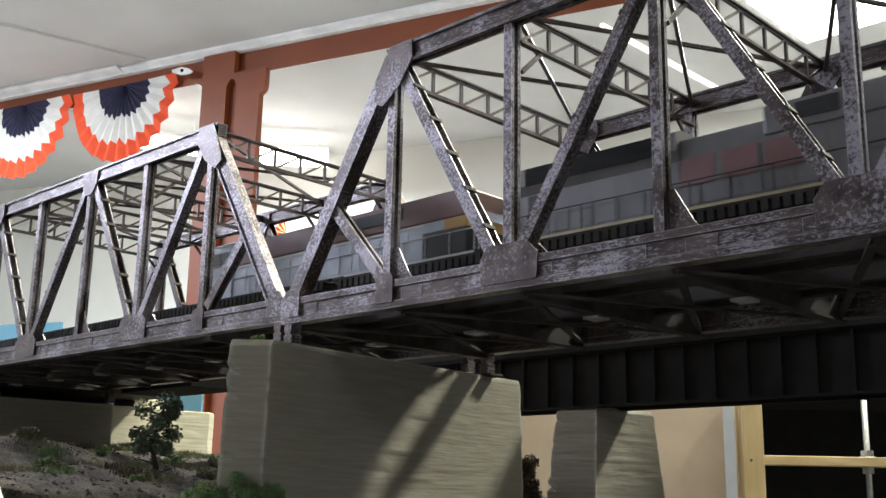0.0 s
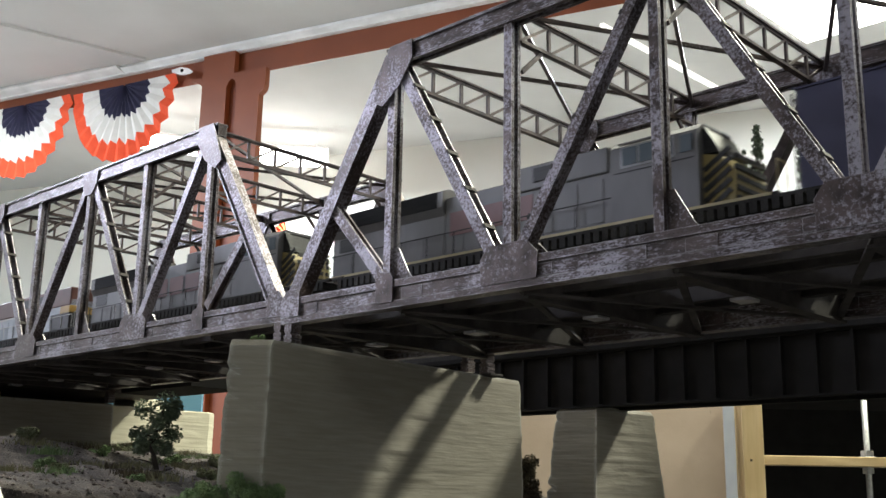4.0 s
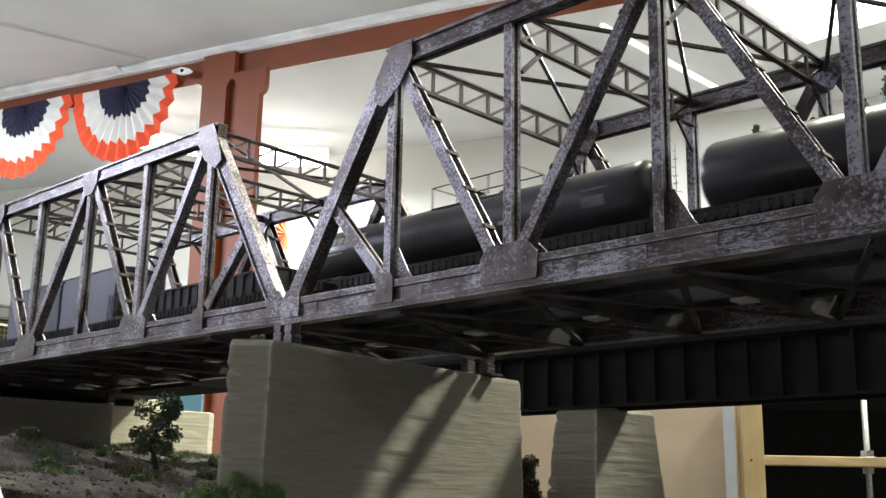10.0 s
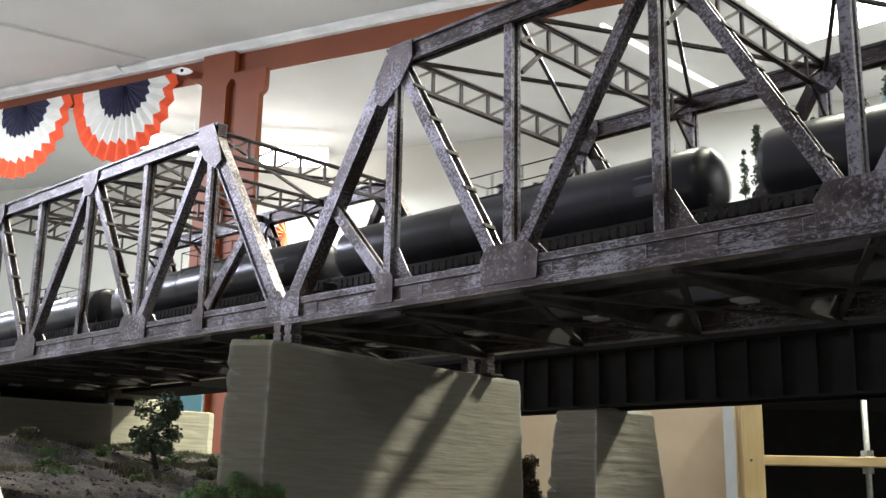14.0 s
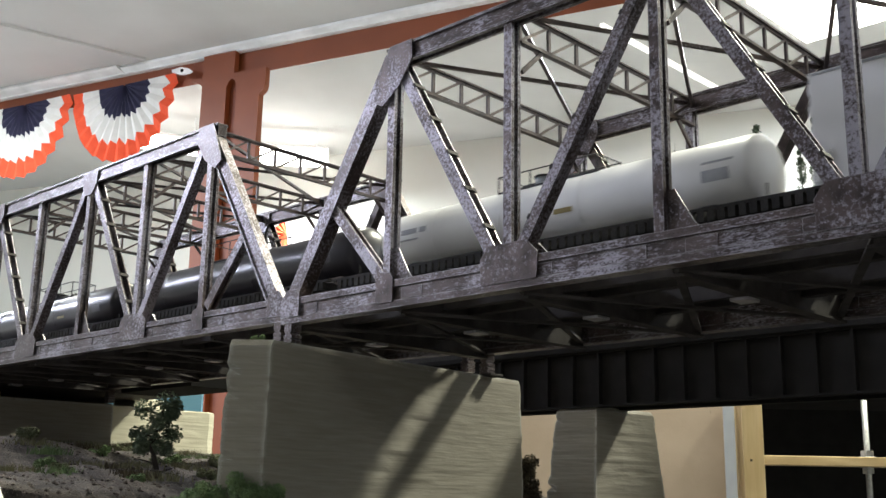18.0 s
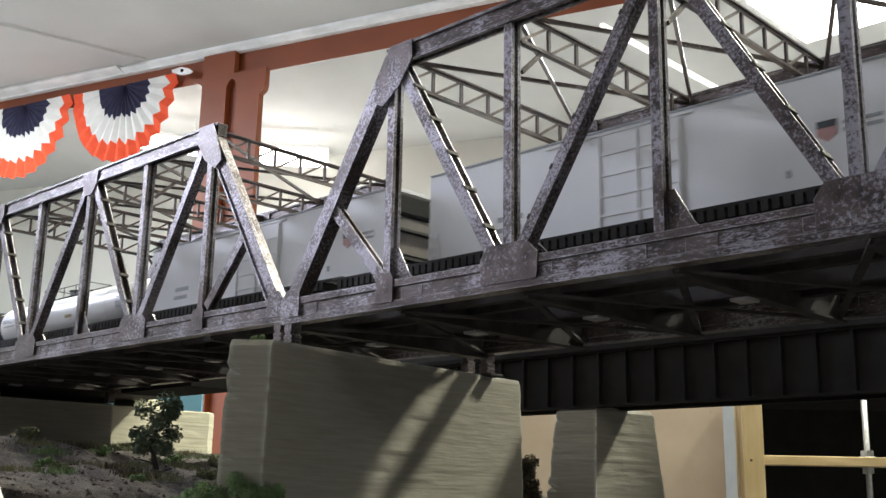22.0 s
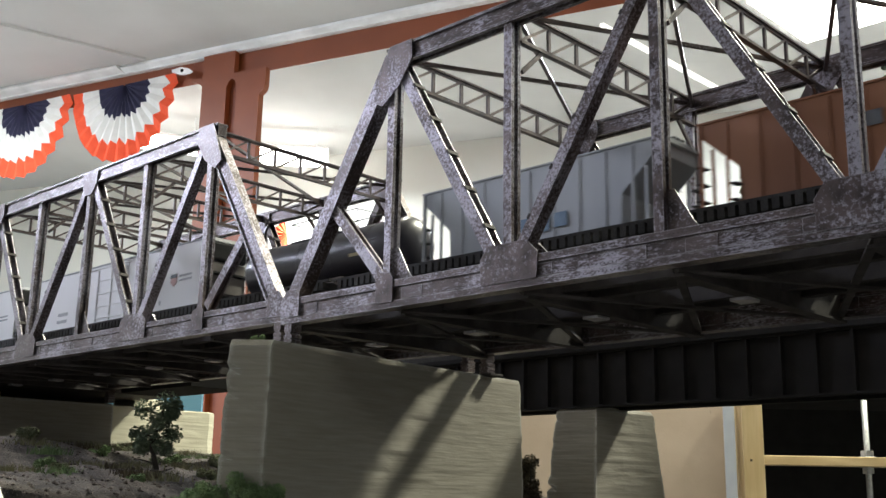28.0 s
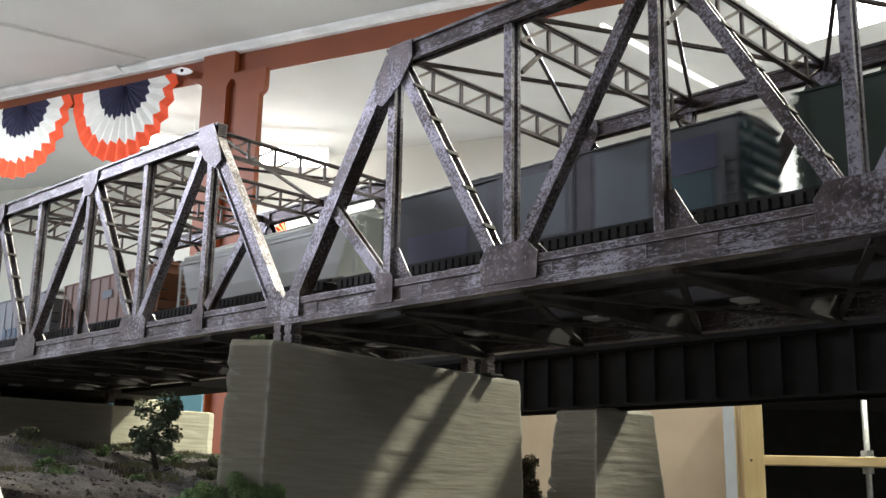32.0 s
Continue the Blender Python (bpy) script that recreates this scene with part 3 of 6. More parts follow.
def pier(name, label, outline, z0, z1, batter, seed, material=CONCRETE, pads=()):
    """A cast pier with chipped, uneven edges: outline at the top, spreading by batter towards its foot."""
    rnd = random.Random(seed)
    c = sum((Vector((x, y)) for x, y in outline), Vector((0, 0))) / len(outline)
    pts = []
    for k, (x, y) in enumerate(outline):
        a, b = Vector((x, y)), Vector(outline[(k + 1) % len(outline)])
        n = max(1, int((b - a).length / 0.006))
        pts += [a.lerp(b, i / n) for i in range(n)]
    layers = 100
    bm = bmesh.new()
    rings = []
    for j in range(layers + 1):
        z = z1 - (z1 - z0) * j / layers
        ring = []
        step = (rnd.random() - 0.5) * 0.0003
        for q in pts:
            out = (q - c).normalized()
            g = noise.noise(Vector((q.x * 60, q.y * 60, z * 150 + seed))) * 0.0007 + noise.noise(Vector((q.x * 15, q.y * 15, z * 400))) * 0.0003
            corner = min((q - Vector(o)).length for o in outline)
            chip = max(0.0, noise.noise(Vector((q.x * 90, q.y * 90, z * 240 + 7)))) * (0.0070 if (q - Vector(outline[0])).length < 0.004 else 0.0004) if corner < 0.004 else 0.0
            p = c + (q - c) * (1 + batter * j / layers) + out * (g + step - chip - (0.0014 if j == 0 else 0))
            ring.append(bm.verts.new((p.x, p.y, z)))
        rings.append(ring)
    n = len(pts)
    for j in range(layers):
        for k in range(n):
            bm.faces.new((rings[j][k], rings[j + 1][k], rings[j + 1][(k + 1) % n], rings[j][(k + 1) % n]))
    bm.faces.new(rings[0])
    bm.faces.new(rings[-1][::-1])
    bmesh.ops.recalc_face_normals(bm, faces=bm.faces)
    t = thing(name, label, "bridge pier", "bridge piers")
    part("shaft", bm, material, t)
    for x, y in pads:
        part("bearing_pad", solid(x - 0.0062, x + 0.0062, y - 0.0052, y + 0.0052, z1 - 0.0006, z1 + 0.0008, 0.0002), STEEL_DARK, t)
    return t


pier("bridge_pier", "grey cast concrete-look pier under two bridge spans", [(0.0067, -0.0367), (0.0205, -0.0238), (-0.0032, 0.176), (-0.0400, 0.176), (-0.0400, 0.020)], 0.96, PT, 0.10, 3, pads=[(x, y) for x in (0.001, -0.0245) for y in (0.0045, 0.1435)])
pier("bridge_pier", "grey cast concrete-look pier at the end of the far span", [(-0.474, -0.0367), (-0.460, -0.0238), (-0.460, 0.163), (-0.500, 0.163), (-0.500, 0.0)], 1.10, 1.2305, 0.02, 5, pads=[(-0.4665, 0.012), (-0.4665, 0.147)])
pier("bridge_abutment", "pale cream concrete-look abutment behind the far pier", [(-0.498, 0.12), (-0.498, 0.288), (-0.502, 0.296), (-0.550, 0.296), (-0.550, 0.12)], 1.12, 1.2335, 0.0, 6, CREAM)
pier("bridge_abutment", "taller cream concrete-look abutment beside the other", [(-0.505, 0.209), (-0.505, 0.2405), (-0.545, 0.2405), (-0.545, 0.209)], 1.12, 1.2425, 0.0, 16, CREAM)
pier("bridge_pier", "tapered grey concrete-look pier under the black girder", [(-0.0337, 0.25), (-0.0015, 0.25), (-0.0015, 0.315), (-0.0337, 0.315)], 0.96, 1.2164, 0.95, 8)
pier("bridge_pier", "grey cast concrete-look pier at the end of the near span", [(0.405, -0.03), (0.445, -0.03), (0.445, 0.176), (0.405, 0.176)], 0.96, PT, 0.1, 9)

# ---- black deck-girder bridge behind ----
gb = thing("girder_bridge", "black deck plate-girder model bridge behind the truss", "model bridge")
for y in (0.2525, 0.2815):
    bm = bmesh.new()
    prism(bm, [(y + u, v) for u, v in i_outline(0.0045, 0.0008, 1.2155, 1.2515, 0.0015)], "x", -0.30, 1.5)
    part("girder", bm, GIRDER, gb)
first = None
for k in range(86):
    mm = pose(-0.29 + k * 0.0208, 0.248, 1.2342)
    if first is None:
        first = part("stiffener", solid(-0.0008, 0.0008, 0.0, 0.0038, -0.0170, 0.0157), GIRDER, gb)
        first.matrix_basis = mm
    else:
        share("stiffener", first, gb, mm)
part("deck", solid(-0.30, 1.5, 0.246, 0.288, 1.2515, 1.2545), GIRDER, gb)
for y in (0.2465, 0.2845):
    part("guard_timber", solid(-0.30, 1.5, y, y + 0.003, 1.2546, 1.2680), TIE, gb)
first = None
for k in range(210):
    mm = pose(-0.296 + k * 0.0085, 0.2670, 1.2545)
    if first is None:
        first = part("tie", solid(-0.0030, 0.0030, -0.0170, 0.0170, 0.0, 0.0042), TIE, gb)
        first.matrix_basis = mm
    else:
        share("tie", first, gb, mm)
for y in (0.2584, 0.2756):
    bm = bmesh.new()
    prism(bm, [(y + u, 1.2453 + v) for u, v in RAIL_SECTION], "x", -0.30, 1.5)
    part("rail", bm, RAILM, gb)

# ---- scenery bench and benchwork ----
def terrain_z(x, y):
    z = 1.150 + 0.038 * min(1, max(0, (-0.04 - x) / 0.30)) + 0.004 * math.sin(x * 31 + y * 17)
    z += 0.006 * noise.noise(Vector((x * 14, y * 14, 2))) + 0.003 * noise.noise(Vector((x * 50, y * 50, 5)))
    return z


bm = bmesh.new()
NX, NY = 110, 90
X0, X1, Y0, Y1 = -1.5, -0.075, -0.25, 0.32
grid = [[bm.verts.new((X0 + (X1 - X0) * i / NX, Y0 + (Y1 - Y0) * j / NY, terrain_z(X0 + (X1 - X0) * i / NX, Y0 + (Y1 - Y0) * j / NY))) for j in range(NY + 1)] for i in range(NX + 1)]
for i in range(NX):
    for j in range(NY):
        bm.faces.new((grid[i][j], grid[i + 1][j], grid[i + 1][j + 1], grid[i][j + 1])).smooth = True
rim = [grid[i][0] for i in range(NX + 1)] + [grid[NX][j] for j in range(1, NY + 1)] + [grid[i][NY] for i in range(NX - 1, -1, -1)] + [grid[0][j] for j in range(NY - 1, 0, -1)]
low = [bm.verts.new((v.co.x, v.co.y, 0.95)) for v in rim]
for k in range(len(rim)):
    bm.faces.new((rim[k], low[k], low[(k + 1) % len(rim)], rim[(k + 1) % len(rim)]))
bm.faces.new(low)
ground = single("ground", bm, DIRT, "brown-grey modelled earth bank with sparse tufts", "scenery", kind="structure")

part_bench = thing("layout_bench", "dark timber bench that carries the model railway", "bench")
part("bench_top", solid(-1.6, 1.7, -0.27, 1.0, 0.90, 0.949), BLACK, part_bench)
for x in (-1.5, 0.0, 1.6):
    for y in (-0.05, 0.95):
        part("leg", solid(x - 0.04, x + 0.04, y - 0.04, y + 0.04, 0.0, 0.90), PINE, part_bench)

# ---- the train ----
# t: distance run by the train; v grows slightly on the way
RUN_T = list(range(0, 33, 2))
RUN_V = [0.1024, 0.1075, 0.1130, 0.1182, 0.1226, 0.1249, 0.1254, 0.1248, 0.1237, 0.1230, 0.1231, 0.1240, 0.1252, 0.1266, 0.1287, 0.1357, 0.1750]


def run(t):
    s, step = 0.0, 0.02
    n = int(round(t / step))
    for k in range(n):
        s += float(np.interp((k + 0.5) * step, RUN_T, RUN_V)) * step
    return s


RUN_ROWS = [(t, run(t)) for t in range(0, 33)]
CARS = []    # (car, x of its middle at the start)

C_NAVY = mat("grimy_navy_paint", (0.042, 0.042, 0.085), (0.060, 0.060, 0.115), rough=0.45, scale=40, stretch=(1, 1, 0.3), bump=0.1)
C_BLACK = mat("tank_black_paint", (0.022, 0.020, 0.027), (0.034, 0.031, 0.040), rough=0.31, coat=0.1, scale=50, stretch=(1, 1, 0.3))
C_GONDOLA = mat("dull_black_paint", (0.020, 0.019, 0.021), (0.035, 0.033, 0.036), rough=0.65, scale=60, stretch=(1, 1, 0.3))
C_UNDER = mat("underframe_black", (0.010, 0.010, 0.010), (0.02, 0.018, 0.017), rough=0.7, scale=90)
C_WHITE = mat("white_tank_paint", (0.74, 0.74, 0.73), (0.80, 0.80, 0.79), rough=0.35, scale=40, stretch=(1, 1, 0.3))
C_REEFER = mat("reefer_white_paint", (0.78, 0.78, 0.79), (0.83, 0.83, 0.84), rough=0.42, scale=30, stretch=(1, 1, 0.25), spots=(0.62, 0.62, 0.61), spot_scale=90, spot_cut=0.68)
C_GREY = mat("light_grey_paint", (0.29, 0.31, 0.34), (0.37, 0.39, 0.42), rough=0.5, scale=40, stretch=(1, 1, 0.2), spots=(0.18, 0.18, 0.18), spot_scale=80, spot_cut=0.66)
C_BROWN = mat("oxide_brown_paint", (0.21, 0.080, 0.036), (0.28, 0.115, 0.052), rough=0.55, scale=40, stretch=(1, 1, 0.2))
C_PALE = mat("pale_grey_paint", (0.60, 0.61, 0.585), (0.68, 0.69, 0.66), rough=0.42, scale=40, stretch=(1, 1, 0.25))
C_DARK = mat("patched_dark_paint", (0.040, 0.041, 0.043), (0.070, 0.070, 0.072), rough=0.5, scale=16, stretch=(1, 1, 0.2), spots=(0.05, 0.045, 0.05), spot_scale=30, spot_cut=0.6)
C_TEAL = mat("faded_teal_paint", (0.034, 0.070, 0.080), (0.055, 0.10, 0.112), rough=0.75, scale=40)
C_GREEN = mat("dark_green_paint", (0.016, 0.030, 0.020), (0.028, 0.048, 0.032), rough=0.5, scale=40)
C_LOCO = mat("loco_grey_paint", (0.132, 0.130, 0.136), (0.178, 0.174, 0.180), rough=0.42, scale=60, stretch=(1, 1, 0.4), bump=0.08)
C_GRILLE = mat("black_grille", (0.012, 0.012, 0.013), (0.025, 0.025, 0.026), rough=0.6, scale=300, stretch=(0.2, 1, 4))
C_RED = mat("red_lettering", (0.185, 0.092, 0.094), (0.22, 0.112, 0.114), rough=0.5, scale=60)
C_YELLOW = mat("yellow_stripe_paint", (0.26, 0.20, 0.065), (0.32, 0.25, 0.09), rough=0.5, scale=60)
C_RUST = mat("loco_red_paint", (0.095, 0.032, 0.024), (0.130, 0.044, 0.032), rough=0.42, scale=60)
C_STAIN = mat("loco_stainless", (0.33, 0.36, 0.42), (0.45, 0.48, 0.54), rough=0.3, metal=0.6, scale=60)
C_GLASS = mat("cab_glass", (0.10, 0.13, 0.16), (0.16, 0.19, 0.22), rough=0.06, scale=30, coat=0.6)
C_FRAME = mat("pale_window_frame", (0.30, 0.31, 0.34), (0.38, 0.39, 0.42), rough=0.4, scale=200)
C_MARK = mat("white_lettering", (0.55, 0.55, 0.53), (0.62, 0.62, 0.6), rough=0.5, scale=200)
C_MARK_D = mat("dark_lettering", (0.10, 0.105, 0.12), (0.15, 0.155, 0.17), rough=0.5, scale=200)
C_MARK_B = mat("blue_lettering", (0.07, 0.13, 0.22), (0.12, 0.20, 0.30), rough=0.5, scale=200)
C_END = mat("dusty_grey_end_paint", (0.13, 0.115, 0.105), (0.20, 0.18, 0.165), rough=0.75, scale=60)
C_MARK_M = mat("grey_lettering", (0.30, 0.31, 0.33), (0.38, 0.39, 0.41), rough=0.5, scale=200)
C_SHIELD = mat("shield_red", (0.48, 0.27, 0.25), (0.54, 0.31, 0.29), rough=0.5, scale=200)
C_MAROON = mat("dark_maroon_paint", (0.026, 0.020, 0.024), (0.042, 0.034, 0.038), rough=0.5, scale=60)
C_SLATE = mat("slate_panel_paint", (0.062, 0.074, 0.080), (0.095, 0.108, 0.114), rough=0.5, scale=40, stretch=(1, 1, 0.3))
C_MARK_F = mat("faded_lettering", (0.060, 0.056, 0.066), (0.085, 0.08, 0.092), rough=0.5, scale=200)
C_SOOT = mat("matt_black_grille", (0.007, 0.007, 0.008), (0.014, 0.014, 0.015), rough=0.95, scale=300, stretch=(0.2, 1, 4))
C_AMBER = mat("amber_panel_paint", (0.42, 0.24, 0.045), (0.50, 0.30, 0.07), rough=0.5, scale=60)
C_SILL = mat("sill_stripe", (0.40, 0.33, 0.17), (0.48, 0.40, 0.24), rough=0.5, scale=100)

SHARED = {}


def shared_part(key, name, make, material, parent, m):
    if key not in SHARED:
        SHARED[key] = part(name, make(), material, parent)
        SHARED[key].matrix_basis = m
        return SHARED[key]
    return share(name, SHARED[key], parent, m)


def wheelset():
    bm = bmesh.new()
    o = []
    for y in (-0.0082, 0.0082):
        s = 1 if y > 0 else -1
        o.append((y, s))
    tube(bm, (0, -0.0095, 0.0053), (0, 0.0095, 0.0053), 0.0008, 8)
    for y, s in o:
        tube(bm, (0, y - s * 0.0014, 0.0053), (0, y + s * 0.0008, 0.0053), 0.0053, 18)
        tube(bm, (0, y - s * 0.0020, 0.0053), (0, y - s * 0.0014, 0.0053), 0.0060, 18)
    return bm


def side_frame():
    bm = bmesh.new()
    o = [(-0.0125, 0.0075), (-0.0115, 0.0035), (-0.0080, 0.0036), (-0.0045, 0.0020), (0.0045, 0.0020), (0.0080, 0.0036), (0.0115, 0.0035), (0.0125, 0.0075), (0.0075, 0.0082), (0.0045, 0.0094), (-0.0045, 0.0094), (-0.0075, 0.0082)]
    prism(bm, o, "y", -0.0012, 0.0012)
    return bm


def truck(car, x, axles=2):
    """A truck with its side frames and wheelsets under a car."""
    t = shared_part("bolster", "truck", lambda: solid(-0.0025, 0.0025, -0.0125, 0.0125, 0.0045, 0.0100), C_UNDER, car, pose(x, 0, 0))
    stretch = 1.0 if axles == 2 else 1.7
    for y in (-0.0118, 0.0118):
        f = shared_part("side_frame", "side_frame", side_frame, C_UNDER, t, pose(0, y, 0))
        f.scale = (stretch, 1, 1)
    xs = (-0.0099, 0.0099) if axles == 2 else (-0.018, 0.0, 0.018)
    for wx in xs:
        shared_part("wheelset", "wheelset", wheelset, C_UNDER, t, pose(wx, 0, 0))


def coupler(car, x, s):
    shared_part("coupler", "coupler", lambda: solid(-0.0055, 0.0055, -0.0016, 0.0016, 0.0088, 0.0120, 0.0005), C_UNDER, car, pose(x + s * 0.0055, 0, 0))


def plate_bar(car, x0, x1, z0, z1, material, y, name="lettering", label=""):
    """A flat painted bar on the side at y."""
    s = -1 if y < 0 else 1
    return part(name, solid(x0, x1, min(y, y + s * 0.00025), max(y, y + s * 0.00025), z0, z1), material, car, label)


def ladder(car, x, y0, y1, z0, z1, n, material, end):
    """A ladder with stiles and rungs. end: True on a car's end (it runs across), else on its side at y0."""
    if end:
        for y in (y0, y1):
            part("ladder_stile", solid(x - 0.0003, x + 0.0003, y - 0.0003, y + 0.0003, z0, z1), material, car)
        a, b = (x, y0), (x, y1)
    else:
        for xx in (x, x + 0.006):
            part("ladder_stile", solid(xx - 0.0003, xx + 0.0003, y0 - 0.0003, y0 + 0.0003, z0, z1), material, car)
        a, b = (x, y0), (x + 0.006, y0)
    for k in range(n):
        z = z0 + (z1 - z0) * (k + 0.5) / n
        part("rung", bar((*a, z), (*b, z), 0.0005, 0.0005, (0, 0, 1)), material, car)


def start_car(name, label, category, x0, x1, axles=2, inset=0.030, group="train cars"):
    """The empty of a car whose body runs from x0 to x1 at the start, with trucks, couplers and centre sill."""
    length = x1 - x0
    car = thing(name, label, category, group, pose((x0 + x1) / 2, Y_FAR, RAIL))
    CARS.append((car, (x0 + x1) / 2))
    part("centre_sill", solid(-length / 2 + 0.002, length / 2 - 0.002, -0.0035, 0.0035, 0.0085, 0.0125), C_UNDER, car)
    for s in (-1, 1):
        truck(car, s * (length / 2 - inset), axles)
        coupler(car, s * length / 2, s)
    return car, length / 2


def corrugated(bm, x, s, y0, y1, z0, z1, n, depth):
    """A pressed end with n level ribs, standing out from x in direction s."""
    pts = [(0, z0)]
    for k in range(n):
        a = z0 + (z1 - z0) * (k + 0.12) / n
        b = z0 + (z1 - z0) * (k + 0.88) / n
        m = (a + b) / 2
        pts += [(0, a), (depth * 0.8, m - (b - a) * 0.22), (depth, m), (depth * 0.8, m + (b - a) * 0.22), (0, b)]
    pts += [(0, z1), (-0.0008, z1), (-0.0008, z0)]
    prism(bm, [(x + s * u, v) for u, v in pts], "y", y0, y1)


def boxcar(x0, x1, label, paint, top=0.0567, door=(-0.030, 0.004), ribs=True, end_paint=None, patches=(), posts=0):
    car, h = start_car("boxcar", label, "model boxcar", x0, x1)
    w = 0.0178
    part("body", solid(-h + 0.001, h - 0.001, -w, w, 0.0105, top - 0.002, 0.0003), paint, car)
    bm = bmesh.new()
    prism(bm, [(-w - 0.0007, top - 0.0022), (w + 0.0007, top - 0.0022), (w + 0.0007, top - 0.0014), (0, top + 0.0005), (-w - 0.0007, top - 0.0014)], "x", -h, h)
    roof = part("roof", bm, paint, car)
    n = int(2 * h / 0.012)
    for k in range(n + 1):
        x = -h + 2 * h * k / n
        for s in (-1, 1):
            bm = bmesh.new()
            oriented(bm, (x, s * (w + 0.0005), top - 0.0013), (x, 0, top + 0.0006), (1, 0, 0), -0.0006, 0.0006, -0.0004, 0.0004)
            part("roof_rib", bm, paint, roof)
    for s in (-1, 1):
        bm = bmesh.new()
        corrugated(bm, s * (h - 0.001), s, -w + 0.001, w - 0.001, 0.012, top - 0.003, 6, 0.0013)
        part("end_panel", bm, end_paint or paint, car)
        ladder(car, s * (h + 0.0012), -w + 0.001, -w + 0.007, 0.010, top - 0.003, 9, end_paint or paint, True)
    for y in (-1, 1):
        d = part("door", solid(door[0], door[1], y * w - 0.0008, y * w + 0.0008, 0.0112, top - 0.0035), paint, car)
        k0 = 16
        for k in range(k0 if ribs else 0):
            z = 0.013 + (top - 0.0185) * (k + 0.5) / k0
            yy = y * (w + 0.0008)
            part("door_rib", solid(door[0] + 0.001, door[1] - 0.001, min(yy, yy + y * 0.0005), max(yy, yy + y * 0.0005), z - 0.0006, z + 0.0006), paint, d)
        for z in (0.0108, top - 0.0034):
            part("door_track", solid(door[0] - 0.02, door[1] + 0.003, y * w - 0.001, y * w + 0.001, z - 0.0006, z + 0.0006), paint, car)
        for k in range(posts):
            x = -h + 0.004 + (2 * h - 0.008) * k / (posts - 1)
            part("side_post", solid(x - 0.0006, x + 0.0006, y * w - 0.0007, y * w + 0.0007, 0.0108, top - 0.003), paint, car)
        ladder(car, h - 0.008 if y < 0 else -h + 0.002, y * (w + 0.0008), 0, 0.010, 0.034, 5, paint, False)
        part("side_sill", solid(-h + 0.006, h - 0.006, y * w - 0.0005, y * w + 0.0005, 0.0088, 0.0108), C_UNDER, car)
    for a, b, z0, z1, m in patches:
        plate_bar(car, a, b, z0, z1, m, -w - (0.0008 if door[0] <= a and b <= door[1] else 0), "patch_panel")
    return car


